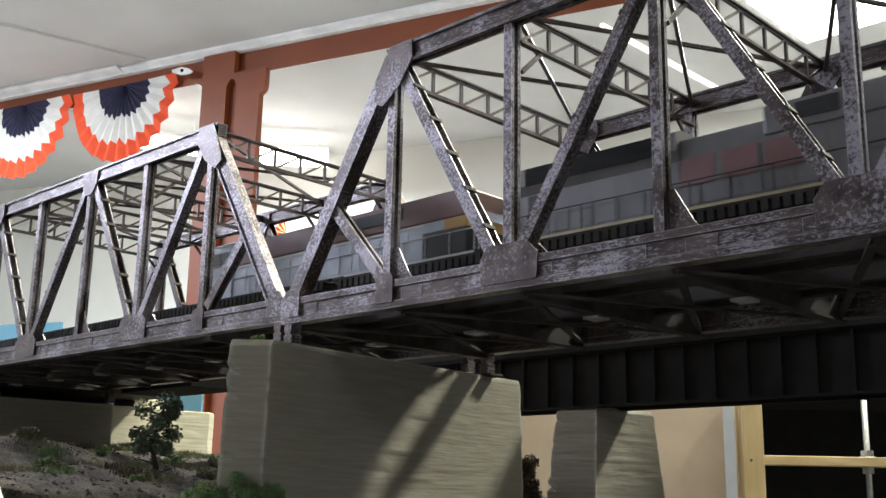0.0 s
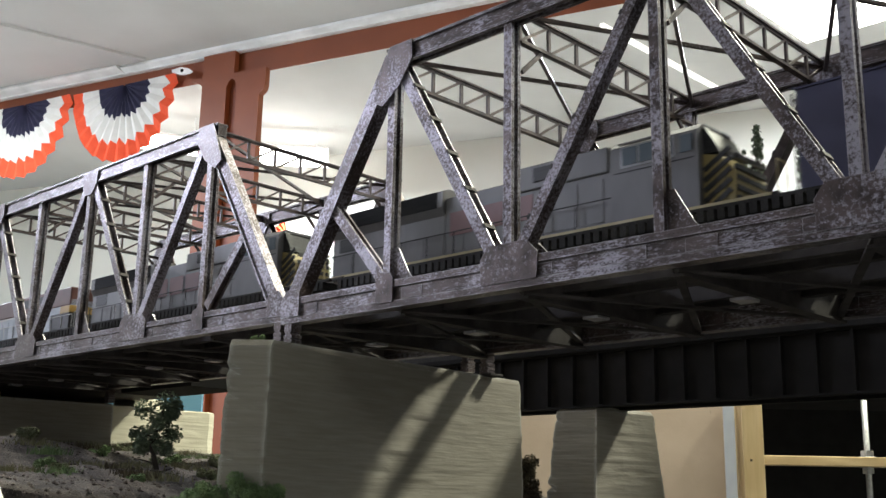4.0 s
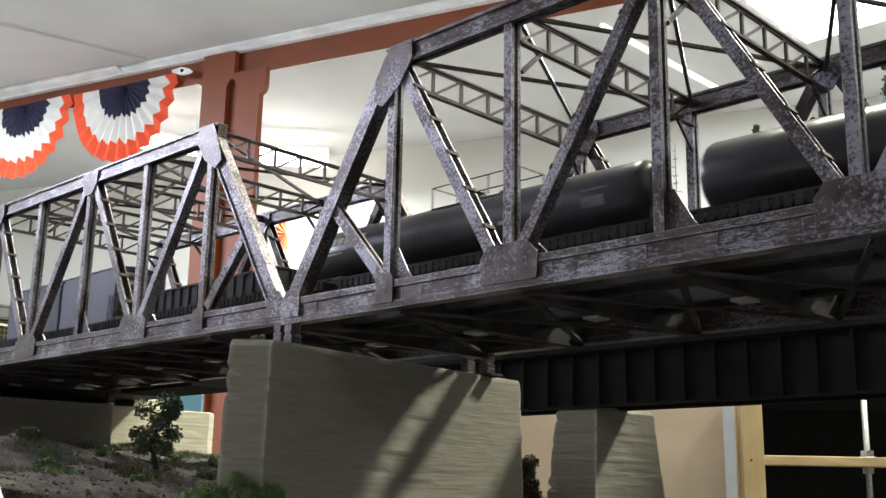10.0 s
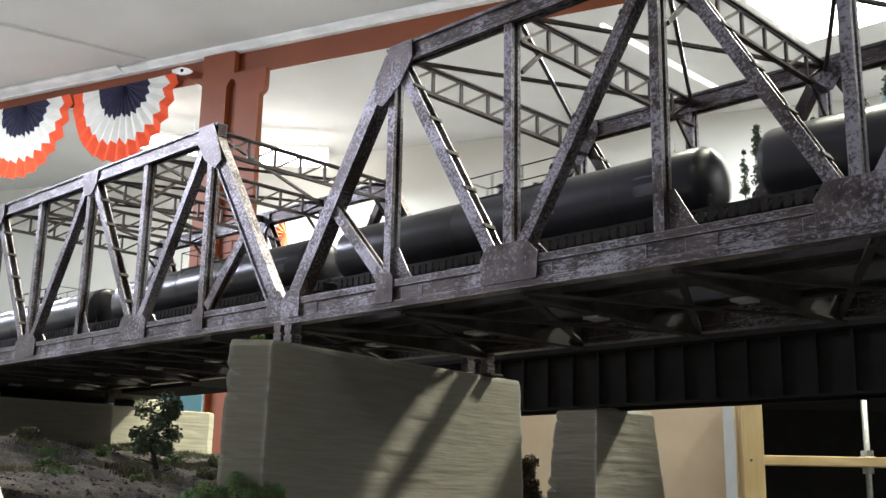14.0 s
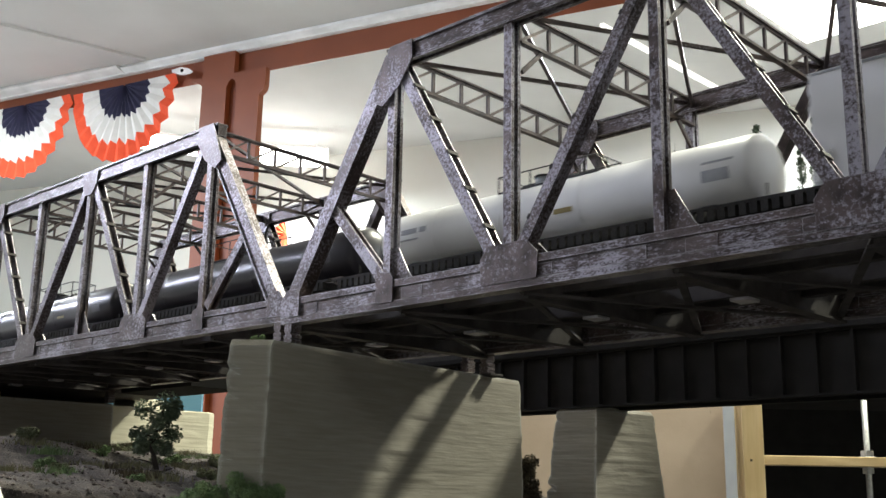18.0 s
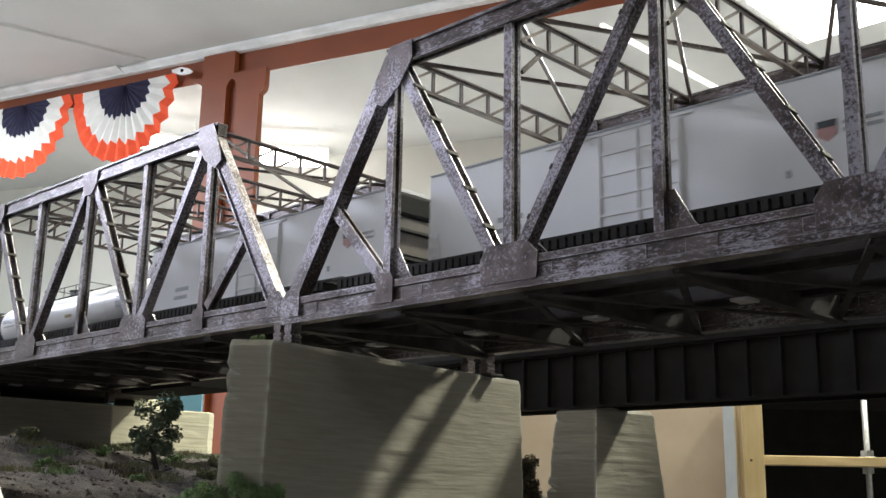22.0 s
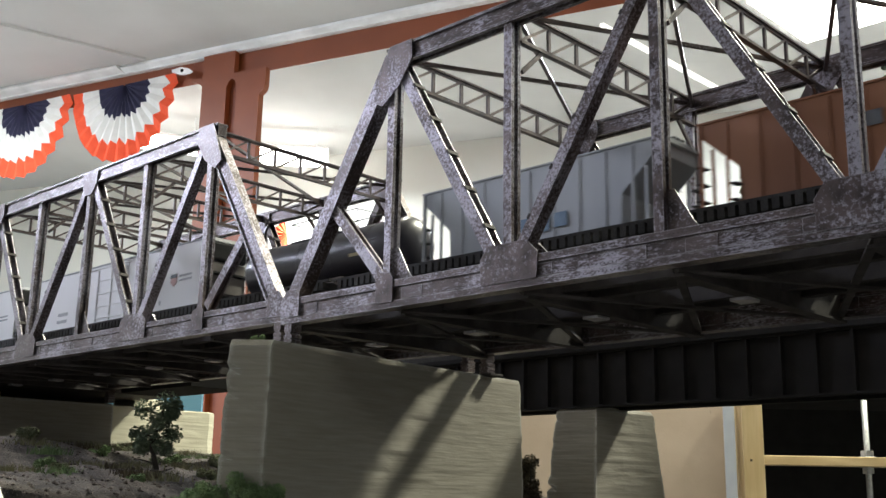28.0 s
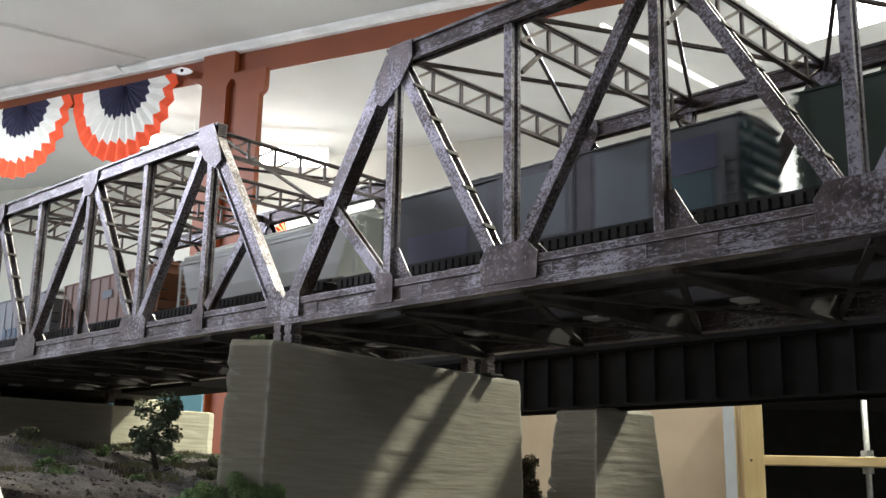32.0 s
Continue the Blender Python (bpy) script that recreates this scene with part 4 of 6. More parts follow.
def reefer(x0, x1, label, shift=0.0):
    car, h = start_car("refrigerator_car", label, "model boxcar", x0, x1, inset=0.036)
    w, top = 0.0180, 0.0618
    part("body", solid(-h + 0.002, h - 0.006, -w, w, 0.0100, top - 0.002, 0.0004), C_REEFER, car)
    bm = bmesh.new()
    prism(bm, [(-w - 0.0004, top - 0.0022), (w + 0.0004, top - 0.0022), (w * 0.6, top - 0.0002), (-w * 0.6, top - 0.0002)], "x", -h + 0.002, h - 0.006)
    part("roof", bm, C_REEFER, car)
    # cooling unit in the recessed end
    part("cooling_unit", solid(h - 0.0062, h - 0.0030, -w + 0.002, w - 0.002, 0.0450, top - 0.003, 0.0020), C_SOOT, car, "black cooling unit grille")
    part("fuel_box", solid(h - 0.0062, h - 0.0022, -w + 0.003, w - 0.003, 0.0225, 0.0350, 0.0005), C_END, car)
    part("end_door", solid(h - 0.0062, h - 0.0045, -w + 0.002, w - 0.002, 0.0110, 0.0445, 0.0003), C_END, car)
    for z in (0.014, 0.020, 0.036):
        part("end_shelf", solid(h - 0.0062, h + 0.0005, -w + 0.0006, w - 0.0006, z - 0.0007, z + 0.0007), C_UNDER, car)
    for y in (-w + 0.001, w - 0.001):
        part("end_post", solid(h - 0.0010, h - 0.0002, y - 0.0004, y + 0.0004, 0.010, 0.040), C_UNDER, car)
    bm = bmesh.new()
    corrugated(bm, -h + 0.002, -1, -w + 0.001, w - 0.001, 0.012, top - 0.004, 5, 0.0011)
    part("end_panel", bm, C_REEFER, car)
    for y in (-1, 1):
        yy = y * w
        d = part("door", solid(-0.020, 0.025, yy - 0.0006, yy + 0.0006, 0.0125, top - 0.006), C_REEFER, car)
        for z in (0.018, 0.027, 0.037, 0.047):
            part("door_bar", solid(-0.0195, 0.0245, yy - 0.0011, yy + 0.0011, z - 0.0006, z + 0.0006), C_REEFER, d)
        for x in (-0.0185, 0.002, 0.0235):
            part("door_rod", solid(x - 0.0005, x + 0.0005, yy - 0.0013, yy + 0.0013, 0.0128, top - 0.0065), C_REEFER, d)
        for z in (0.0105, top - 0.0048):
            part("door_track", solid(-0.050, 0.030, yy - 0.0009, yy + 0.0009, z - 0.0005, z + 0.0005), C_REEFER, car)
        part("top_rail", solid(-h + 0.003, h - 0.007, yy - 0.0005, yy + 0.0005, top - 0.0034, top - 0.0026), C_GREY, car)
        part("side_sill", solid(-h + 0.003, h - 0.007, yy - 0.0004, yy + 0.0004, 0.0088, 0.0102), C_UNDER, car)
        ladder(car, -h + 0.003, yy + y * 0.0006, 0, 0.012, 0.027, 3, C_REEFER, False)
    # lettering as plain bars, a shield in plain colours
    plate_bar(car, -0.092 + shift, -0.076 + shift, 0.0255, 0.0281, C_MARK_M, -w)
    plate_bar(car, -0.093 + shift, -0.077 + shift, 0.0200, 0.0224, C_MARK_M, -w)
    plate_bar(car, -0.018, -0.008, 0.0505, 0.0525, C_MARK_M, -w)
    plate_bar(car, -0.016, -0.006, 0.0195, 0.0215, C_MARK_M, -w)
    bm = bmesh.new()
    prism(bm, [(0.085, 0.0385), (0.093, 0.0385), (0.093, 0.0325), (0.089, 0.0298), (0.085, 0.0325)], "y", -w - 0.0003, -w)
    sh = part("shield_mark", bm, C_SHIELD, car, "small red and blue shield")
    part("shield_top", solid(0.085, 0.093, -w - 0.0005, -w - 0.0003, 0.0358, 0.0385), C_SLATE, sh)
    for z in (0.0185, 0.0430):
        plate_bar(car, 0.0715, 0.0730, z, z + 0.0030, C_MARK_M, -w, "tack_board")
    plate_bar(car, 0.0955, 0.111, 0.0358, 0.0372, C_MARK_M, -w)
    plate_bar(car, 0.0955, 0.111, 0.0328, 0.0342, C_MARK_M, -w)
    return car


def lathe(bm, rings, n=40, z=0.0):
    """A body of rings (x, radius) round the x axis at height z."""
    prev = None
    for x, r in rings:
        ring = [bm.verts.new((x, r * math.sin(k * math.tau / n), z + r * math.cos(k * math.tau / n))) for k in range(n)]
        if prev:
            for k in range(n):
                bm.faces.new((prev[k], prev[(k + 1) % n], ring[(k + 1) % n], ring[k])).smooth = True
        else:
            bm.faces.new(ring[::-1])
        prev = ring
    bm.faces.new(prev)
    bmesh.ops.recalc_face_normals(bm, faces=bm.faces)


def tank_car(x0, x1, label, paint, mark, r=0.0172, zc=0.0290, wx=0.0, letter=True, rail_h=0.0115, sticker=False, big=False):
    car, h = start_car("tank_car", label, "model tank car", x0, x1, inset=0.024)
    e = h - 0.003
    bm = bmesh.new()
    dome = [(-e + r * 0.42 * (1 - math.cos(a)), r * math.sin(a)) for a in (0.08, 0.3, 0.55, 0.8, 1.05, 1.3, math.pi / 2)]
    rings = dome + [(-e * 0.66, r), (-e * 0.33, r), (0, r), (e * 0.33, r), (e * 0.66, r)] + [(-x, q) for x, q in dome[::-1]]
    lathe(bm, rings, 44, zc)
    tank = part("tank", bm, paint, car)
    for x in (-e * 0.62, -e * 0.21, e * 0.21, e * 0.62):
        bm = bmesh.new()
        lathe(bm, [(x - 0.0003, r), (x - 0.0003, r + 0.00018), (x + 0.0003, r + 0.00018), (x + 0.0003, r)], 44, zc)
        part("weld_band", bm, paint, tank)
    top = zc + r
    part("walkway", solid(wx - 0.031, wx + 0.031, -0.010, 0.010, top - 0.0030, top - 0.0020), C_UNDER, car)
    bm = bmesh.new()
    tube(bm, (wx - 0.008, 0, top - 0.001), (wx - 0.008, 0, top + 0.0035), 0.0052, 20)
    hatch = part("manway", bm, paint if paint is C_BLACK else C_GREY, car)
    bm = bmesh.new()
    tube(bm, (wx - 0.008, 0, top + 0.0035), (wx - 0.008, 0, top + 0.0044), 0.0058, 20)
    part("hatch_lid", bm, C_UNDER, hatch)
    for x in (wx + 0.010, wx + 0.016):
        bm = bmesh.new()
        tube(bm, (x, 0.001, top - 0.001), (x, 0.001, top + 0.003), 0.0012, 8)
        part("valve", bm, C_UNDER, car)
    # railing round the walkway
    for y in (-0.0098, 0.0098):
        for x in (wx - 0.0308, wx - 0.010, wx + 0.010, wx + 0.0308):
            bm = bmesh.new()
            tube(bm, (x, y, top - 0.0025), (x, y, top + rail_h - 0.002), 0.00035, 6)
            part("rail_post", bm, C_UNDER, car)
        bm = bmesh.new()
        tube(bm, (wx - 0.0308, y, top + rail_h - 0.002), (wx + 0.0308, y, top + rail_h - 0.002), 0.00035, 6)
        part("hand_rail", bm, C_UNDER, car)
    for x in (wx - 0.0308, wx + 0.0308):
        bm = bmesh.new()
        tube(bm, (x, -0.0098, top + rail_h - 0.002), (x, 0.0098, top + rail_h - 0.002), 0.00035, 6)
        part("hand_rail", bm, C_UNDER, car)
    for y in (-1, 1):
        part("side_sill", solid(-h + 0.004, h - 0.004, y * 0.0148 - 0.0006, y * 0.0148 + 0.0006, 0.0108, 0.0128), C_UNDER, car)
        part("end_rail", bar((h - 0.0015, y * 0.013, 0.020), (h - 0.0015, y * 0.013, 0.012), 0.0006, 0.0006, (1, 0, 0)), C_UNDER, car)
    for s in (-1, 1):
        part("end_platform", solid(min(s * (h - 0.010), s * h), max(s * (h - 0.010), s * h), -0.0155, 0.0155, 0.0108, 0.0122), C_UNDER, car)
        part("saddle", solid(s * (h - 0.030) - 0.004, s * (h - 0.030) + 0.004, -0.011, 0.011, 0.0118, 0.0165), C_UNDER, car)

    def mark_bar(a, b, ang0, ang1, m, lab=""):
        """A bar painted on the shell between two angles below the level of its middle (degrees, up is plus)."""
        bm = bmesh.new()
        k = 5
        rr = r + 0.0002
        pts = [(-rr * math.cos(radians(ang0 + (ang1 - ang0) * i / k)), zc + rr * math.sin(radians(ang0 + (ang1 - ang0) * i / k))) for i in range(k + 1)]
        inner = [(-(rr - 0.0004) * math.cos(radians(ang0 + (ang1 - ang0) * i / k)), zc + (rr - 0.0004) * math.sin(radians(ang0 + (ang1 - ang0) * i / k))) for i in range(k + 1)]
        prism(bm, pts + inner[::-1], "x", a, b)
        part("lettering", bm, m, car, lab)
    if big:
        for k in range(6):
            a = -e + 0.014 + k * 0.0062
            mark_bar(a, a + 0.0047, 14, 30, mark)
        mark_bar(-e + 0.014, -e + 0.036, 2, 5, mark)
        mark_bar(-e + 0.014, -e + 0.032, -5, -2, mark)
    elif letter:
        for a, b in ((0.010, 0.019), (0.021, 0.033), (0.035, 0.040)):
            mark_bar(-e + a, -e + b, 4, 14, mark)
        mark_bar(-e + 0.014, -e + 0.034, -8, -5, mark)
    ms = 0.013 if sticker else 0.0
    mark_bar(e - 0.034 + ms * 0.6, e - 0.019 + ms * 0.6, 11, 14, C_MARK_F if paint is C_BLACK else mark)
    mark_bar(e - 0.034 + ms * 0.6, e - 0.021 + ms * 0.6, -16, 1, C_MARK_F if paint is C_BLACK else mark)
    if sticker:
        mark_bar(0.010, 0.021, -16, -8, C_YELLOW, "small yellow sticker")
    else:
        mark_bar(0.033, 0.043, -14, -8, C_SILL)
    return car


def gondola(x0, x1, label):
    car, h = start_car("gondola_car", label, "model gondola", x0, x1)
    w, top = 0.0172, 0.0275
    part("floor", solid(-h + 0.001, h - 0.001, -w, w, 0.0105, 0.0125), C_GONDOLA, car)
    for y in (-1, 1):
        part("side", solid(-h + 0.001, h - 0.001, min(y * w, y * (w - 0.0008)), max(y * w, y * (w - 0.0008)), 0.0125, top), C_GONDOLA, car)
        part("top_rail", solid(-h, h, min(y * (w - 0.0012), y * (w + 0.0010)), max(y * (w - 0.0012), y * (w + 0.0010)), top, top + 0.0013), C_GONDOLA, car)
        part("side_sill", solid(-h + 0.002, h - 0.002, y * w - 0.0007, y * w + 0.0007, 0.0092, 0.0118), C_GONDOLA, car)
        for k in range(17):
            x = -h + 0.004 + (2 * h - 0.008) * k / 16
            part("side_post", solid(x - 0.0009, x + 0.0009, min(y * w, y * (w + 0.0011)), max(y * w, y * (w + 0.0011)), 0.0118, top), C_GONDOLA, car)
    for s in (-1, 1):
        bm = bmesh.new()
        prism(bm, [(s * (h - 0.0012), 0.0120), (s * (h - 0.0002), 0.0120), (s * (h - 0.0002), top), (s * (h + 0.0004), top + 0.0001), (s * (h + 0.0004), top + 0.0013), (s * (h - 0.0012), top + 0.0013)], "y", -w + 0.001, w - 0.001)
        part("end_panel", bm, C_GONDOLA, car)
        for y in (-0.006, 0.006):
            part("end_post", solid(min(s * h, s * (h + 0.0008)), max(s * h, s * (h + 0.0008)), y - 0.0008, y + 0.0008, 0.0125, top), C_GONDOLA, car)
    return car


def hopper(x0, x1, label, paint, mark, top=0.0515, cut=0.020):
    """A covered hopper: full-height sides with sloping end sheets behind corner posts."""
    car, h = start_car("hopper_car", label, "model hopper", x0, x1, inset=0.022)
    w = 0.0178
    bm = bmesh.new()
    prism(bm, [(-h + 0.002, top - 0.002), (-h + 0.002, top - 0.008), (-h + cut, 0.0270), (-h + cut + 0.001, 0.0100), (h - cut - 0.001, 0.0100), (h - cut, 0.0270), (h - 0.002, top - 0.008), (h - 0.002, top - 0.002)], "y", -w, w)
    part("body", bm, paint, car)
    bm = bmesh.new()
    prism(bm, [(-w - 0.0007, top - 0.002), (w + 0.0007, top - 0.002), (w + 0.0007, top - 0.0012), (w * 0.4, top + 0.0003), (-w * 0.4, top + 0.0003), (-w - 0.0007, top - 0.0012)], "x", -h, h)
    part("roof", bm, paint, car)
    part("running_board", solid(-h, h, -0.0045, 0.0045, top + 0.0012, top + 0.0018), C_UNDER, car)
    for x in (-h * 0.6, -h * 0.2, h * 0.2, h * 0.6):
        bm = bmesh.new()
        tube(bm, (x, 0.008, top - 0.001), (x, 0.008, top + 0.0016), 0.0040, 16)
        part("hatch", bm, paint, car)
    for y in (-1, 1):
        n = 9
        for k in range(n):
            x = -h + cut * 0.7 + (2 * h - cut * 1.4) * k / (n - 1)
            part("side_post", solid(x - 0.0006, x + 0.0006, min(y * w, y * (w + 0.0005)), max(y * w, y * (w + 0.0005)), 0.0130, top - 0.003), paint, car)
        part("side_sill", solid(-h + 0.001, h - 0.001, y * w - 0.0008, y * w + 0.0008, 0.0095, 0.0130), paint, car)
        for s in (-1, 1):
            part("corner_post", solid(s * (h - 0.0015) - 0.0008, s * (h - 0.0015) + 0.0008, y * w - 0.0006, y * w + 0.0006, 0.0095, top - 0.002), paint, car)
            for q in (0.35, 0.68):
                part("end_post", solid(s * (h - cut * q) - 0.0006, s * (h - cut * q) + 0.0006, y * (w - 0.0004) - 0.0005, y * (w - 0.0004) + 0.0005, 0.0128, top - 0.008 - q * (top - 0.035)), paint, car)
            for k in range(3):
                part("end_step", solid(min(s * (h - 0.0020), s * (h + 0.0012)), max(s * (h - 0.0020), s * (h + 0.0012)), y * (w - 0.0035) - 0.003, y * (w - 0.0035) + 0.003, 0.016 + k * 0.0075, 0.0166 + k * 0.0075), C_UNDER, car)
    for x in (-h * 0.45, 0, h * 0.45):
        bm = bmesh.new()
        prism(bm, [(x - 0.012, 0.0105), (x + 0.012, 0.0105), (x + 0.004, 0.0035), (x - 0.004, 0.0035)], "y", -0.010, 0.010)
        part("discharge_hopper", bm, C_UNDER, car)
    for a, b, z0, z1, m in mark:
        plate_bar(car, a, b, z0, z1, m, -w - 0.0005)
    return car


def round_hopper(x0, x1, label):
    """A covered hopper with bulging sides and rounded eaves."""
    car, h = start_car("hopper_car", label, "model hopper", x0, x1, inset=0.024)
    w = 0.0178
    o = [(-0.010, 0.0100), (-0.0168, 0.0150), (-w, 0.0230), (-w, 0.0380), (-0.0173, 0.0455), (-0.0140, 0.0508), (-0.006, 0.0535), (0.006, 0.0535), (0.0140, 0.0508), (0.0173, 0.0455), (w, 0.0380), (w, 0.0230), (0.0168, 0.0150), (0.010, 0.0100)]
    bm = bmesh.new()
    prism(bm, o, "x", -h + 0.002, h - 0.002)
    for s in (-1, 1):
        bmesh.ops.bisect_plane(bm, geom=bm.verts[:] + bm.edges[:] + bm.faces[:], plane_co=(s * (h - 0.003), 0, 0.048), plane_no=(s * 1.0, 0, -0.42), clear_outer=True)
        bmesh.ops.holes_fill(bm, edges=[e for e in bm.edges if e.is_boundary])
    bmesh.ops.recalc_face_normals(bm, faces=bm.faces)
    part("body", bm, C_PALE, car)
    for s in (-1, 1):
        for y in (-1, 1):
            part("corner_post", solid(s * (h - 0.002) - 0.0008, s * (h - 0.002) + 0.0008, y * 0.0165 - 0.0006, y * 0.0165 + 0.0006, 0.0095, 0.046), C_PALE, car)
            ladder(car, s * (h - 0.001), y * 0.0165, y * 0.0105, 0.0095, 0.046, 8, C_PALE, True)
        part("end_platform", solid(min(s * h, s * (h - 0.022)), max(s * h, s * (h - 0.022)), -0.0165, 0.0165, 0.0090, 0.0108), C_PALE, car)
    for y in (-1, 1):
        for yy, z in ((0.0176, 0.0436), (0.0172, 0.0462), (0.0158, 0.0484)):
            part("eave_rail", solid(-h + 0.004, h - 0.004, y * yy - 0.0004, y * yy + 0.0004, z - 0.0004, z + 0.0004), C_PALE, car)
        part("side_sill", solid(-h + 0.002, h - 0.002, y * 0.0165 - 0.0008, y * 0.0165 + 0.0008, 0.0092, 0.0112), C_PALE, car)
    part("running_board", solid(-h, h, -0.0050, 0.0050, 0.0549, 0.0555), C_PALE, car)
    plate_bar(car, -h + 0.016, -h + 0.026, 0.0248, 0.0258, C_MARK_M, -w)
    plate_bar(car, -h + 0.056, -h + 0.063, 0.0233, 0.0243, C_MARK_M, -w)
    return car


def loco(x0, x1, label, kind):
    """A road diesel. Its cab is at +x; kind 'grey' has a flared radiator and striped nose, 'red' a band of yellow at its +x end."""
    car, h = start_car("diesel_locomotive", label, "model locomotive", x0, x1, axles=3, inset=0.045, group="locomotives")
    grey = kind == "grey"
    hood, roof = (C_LOCO, C_LOCO) if grey else (C_STAIN, C_RUST)
    w = 0.0118
    part("frame", solid(-h + 0.003, h - 0.003, -0.0172, 0.0172, 0.0120, 0.0148, 0.0003), C_UNDER, car)
    for y in (-1, 1):
        part("sill_stripe", solid(-h + 0.006, h - 0.006, y * 0.0172 - 0.0003, y * 0.0172 + 0.0003, 0.0128, 0.0146), C_SILL if grey else C_MARK, car)
    part("fuel_tank", solid(-0.030, 0.030, -0.014, 0.014, 0.0030, 0.0118, 0.001), C_UNDER, car)
    if grey:
        rad0, rad1, cab0, cab1, nose1 = -h + 0.005, -h + 0.096, h - 0.084, h - 0.0386, h - 0.0240
        part("hood", solid(rad1, cab0, -w - 0.003, w + 0.003, 0.0148, 0.0465, 0.0008), hood, car)
        bm = bmesh.new()
        prism(bm, [(-w - 0.003, 0.0148), (w + 0.003, 0.0148), (w + 0.003, 0.037), (0.0172, 0.0415), (0.0172, 0.0500), (0.0125, 0.0520), (-0.0125, 0.0520), (-0.0172, 0.0500), (-0.0172, 0.0415), (-w - 0.003, 0.037)], "x", rad0, rad1)
        part("radiator_hood", bm, hood, car)
        for y in (-1, 1):
            part("radiator_grille", solid(rad0 + 0.006, rad1 - 0.004, min(y * 0.0170, y * 0.0175), max(y * 0.0170, y * 0.0175), 0.0412, 0.0500), C_SOOT, car, "black radiator grille")
            part("radiator_vent", solid(rad0 + 0.006, rad0 + 0.022, min(y * 0.0146, y * 0.0151), max(y * 0.0146, y * 0.0151), 0.0285, 0.0365), C_GRILLE, car)
        part("brake_housing", solid(cab0 - 0.060, cab0 - 0.002, -w - 0.004, w + 0.004, 0.0395, 0.0520, 0.0008), hood, car)
        for y in (-1, 1):
            part("brake_grille", solid(cab0 - 0.046, cab0 - 0.028, min(y * (w + 0.0039), y * (w + 0.0044)), max(y * (w + 0.0039), y * (w + 0.0044)), 0.0430, 0.0500), C_GRILLE, car)
            n = 13
            for k in range(n):
                x = rad0 + 0.004 + k * (cab0 - rad0 - 0.008) / n
                yy = y * (w + 0.003)
                part("hood_door", solid(x, x + (cab0 - rad0) / n - 0.0022, min(yy, yy + y * 0.0003), max(yy, yy + y * 0.0003), 0.0165, 0.0275 if x < rad1 else 0.0370), hood, car)
    else:
        cab0, cab1, nose1 = h - 0.040, h - 0.016, h - 0.012
        part("hood", solid(-h + 0.040, h - 0.012, -w - 0.004, w + 0.004, 0.0148, 0.0400, 0.0006), hood, car)
        part("hood_top", solid(-h + 0.040, h - 0.012, -w - 0.0045, w + 0.0045, 0.0345, 0.0495, 0.0010), roof, car)
        part("yellow_band", solid(h - 0.028, h - 0.0115, -w - 0.0049, w + 0.0049, 0.0285, 0.0345, 0.0004), C_AMBER, car)
        part("end_panel", solid(h - 0.0440, h - 0.0116, -w - 0.0048, w + 0.0048, 0.0149, 0.0290, 0.0004), C_GRILLE, car)
        for y in (-1, 1):
            yy = y * (w + 0.0045)
            part("radiator_grille", solid(h - 0.115, h - 0.060, min(yy, yy + y * 0.0004), max(yy, yy + y * 0.0004), 0.0395, 0.0465), C_GRILLE, car)
            part("stripe", solid(-h + 0.045, h - 0.044, min(yy, yy - y * 0.0002), max(yy, yy - y * 0.0002), 0.0330, 0.0343), C_MARK, car)
            for k in range(14):
                x = -h + 0.045 + k * 0.0115
                yb = y * (w + 0.004)
                part("hood_door", solid(x, x + 0.0095, min(yb, yb + y * 0.0003), max(yb, yb + y * 0.0003), 0.0165, 0.0315), hood, car)
        cab0, cab1, nose1 = -h + 0.016, -h + 0.040, -h + 0.006
    cw = 0.0168
    bm = bmesh.new()
    prism(bm, [(-cw, 0.0148), (cw, 0.0148), (cw, 0.0492), (0.0118, 0.0530), (-0.0118, 0.0530), (-cw, 0.0492)], "x", cab0, cab1)
    cab = part("cab", bm, hood, car)
    for y in (-1, 1):
        z0, z1 = (0.0400, 0.0482) if grey else (0.0375, 0.0455)
        a0, ln, n = (cab0 + 0.0070, 0.0078, 3) if grey else (cab0 + 0.003, 0.0075, 2)
        part("window_frame", solid(a0 - 0.0012, a0 + n * (ln + 0.0012), min(y * cw, y * (cw + 0.0003)), max(y * cw, y * (cw + 0.0003)), z0 - 0.0010, z1 + 0.0010), C_FRAME, cab, "pale window frame")
        for k in range(n):
            a = a0 + k * (ln + 0.0012)
            part("window", solid(a, a + ln, min(y * cw, y * (cw + 0.0006)), max(y * cw, y * (cw + 0.0006)), z0, z1), C_GLASS, cab, "glass cab window")
        if grey:
            part("window", solid(cab1 - 0.0085, cab1 - 0.0025, min(y * cw, y * (cw + 0.0005)), max(y * cw, y * (cw + 0.0005)), z0, z1 - 0.0005), C_GLASS, cab, "glass cab window")
        part("sunshade", solid(cab0 + 0.006, cab0 + 0.032, min(y * cw, y * (cw + 0.0022)), max(y * cw, y * (cw + 0.0022)), 0.0496, 0.0502), hood, cab)
        part("cab_panel_line", solid(cab0 + 0.002, cab1 - 0.002, min(y * cw, y * (cw + 0.0002)), max(y * cw, y * (cw + 0.0002)), 0.0368, 0.0373), C_GRILLE, cab)
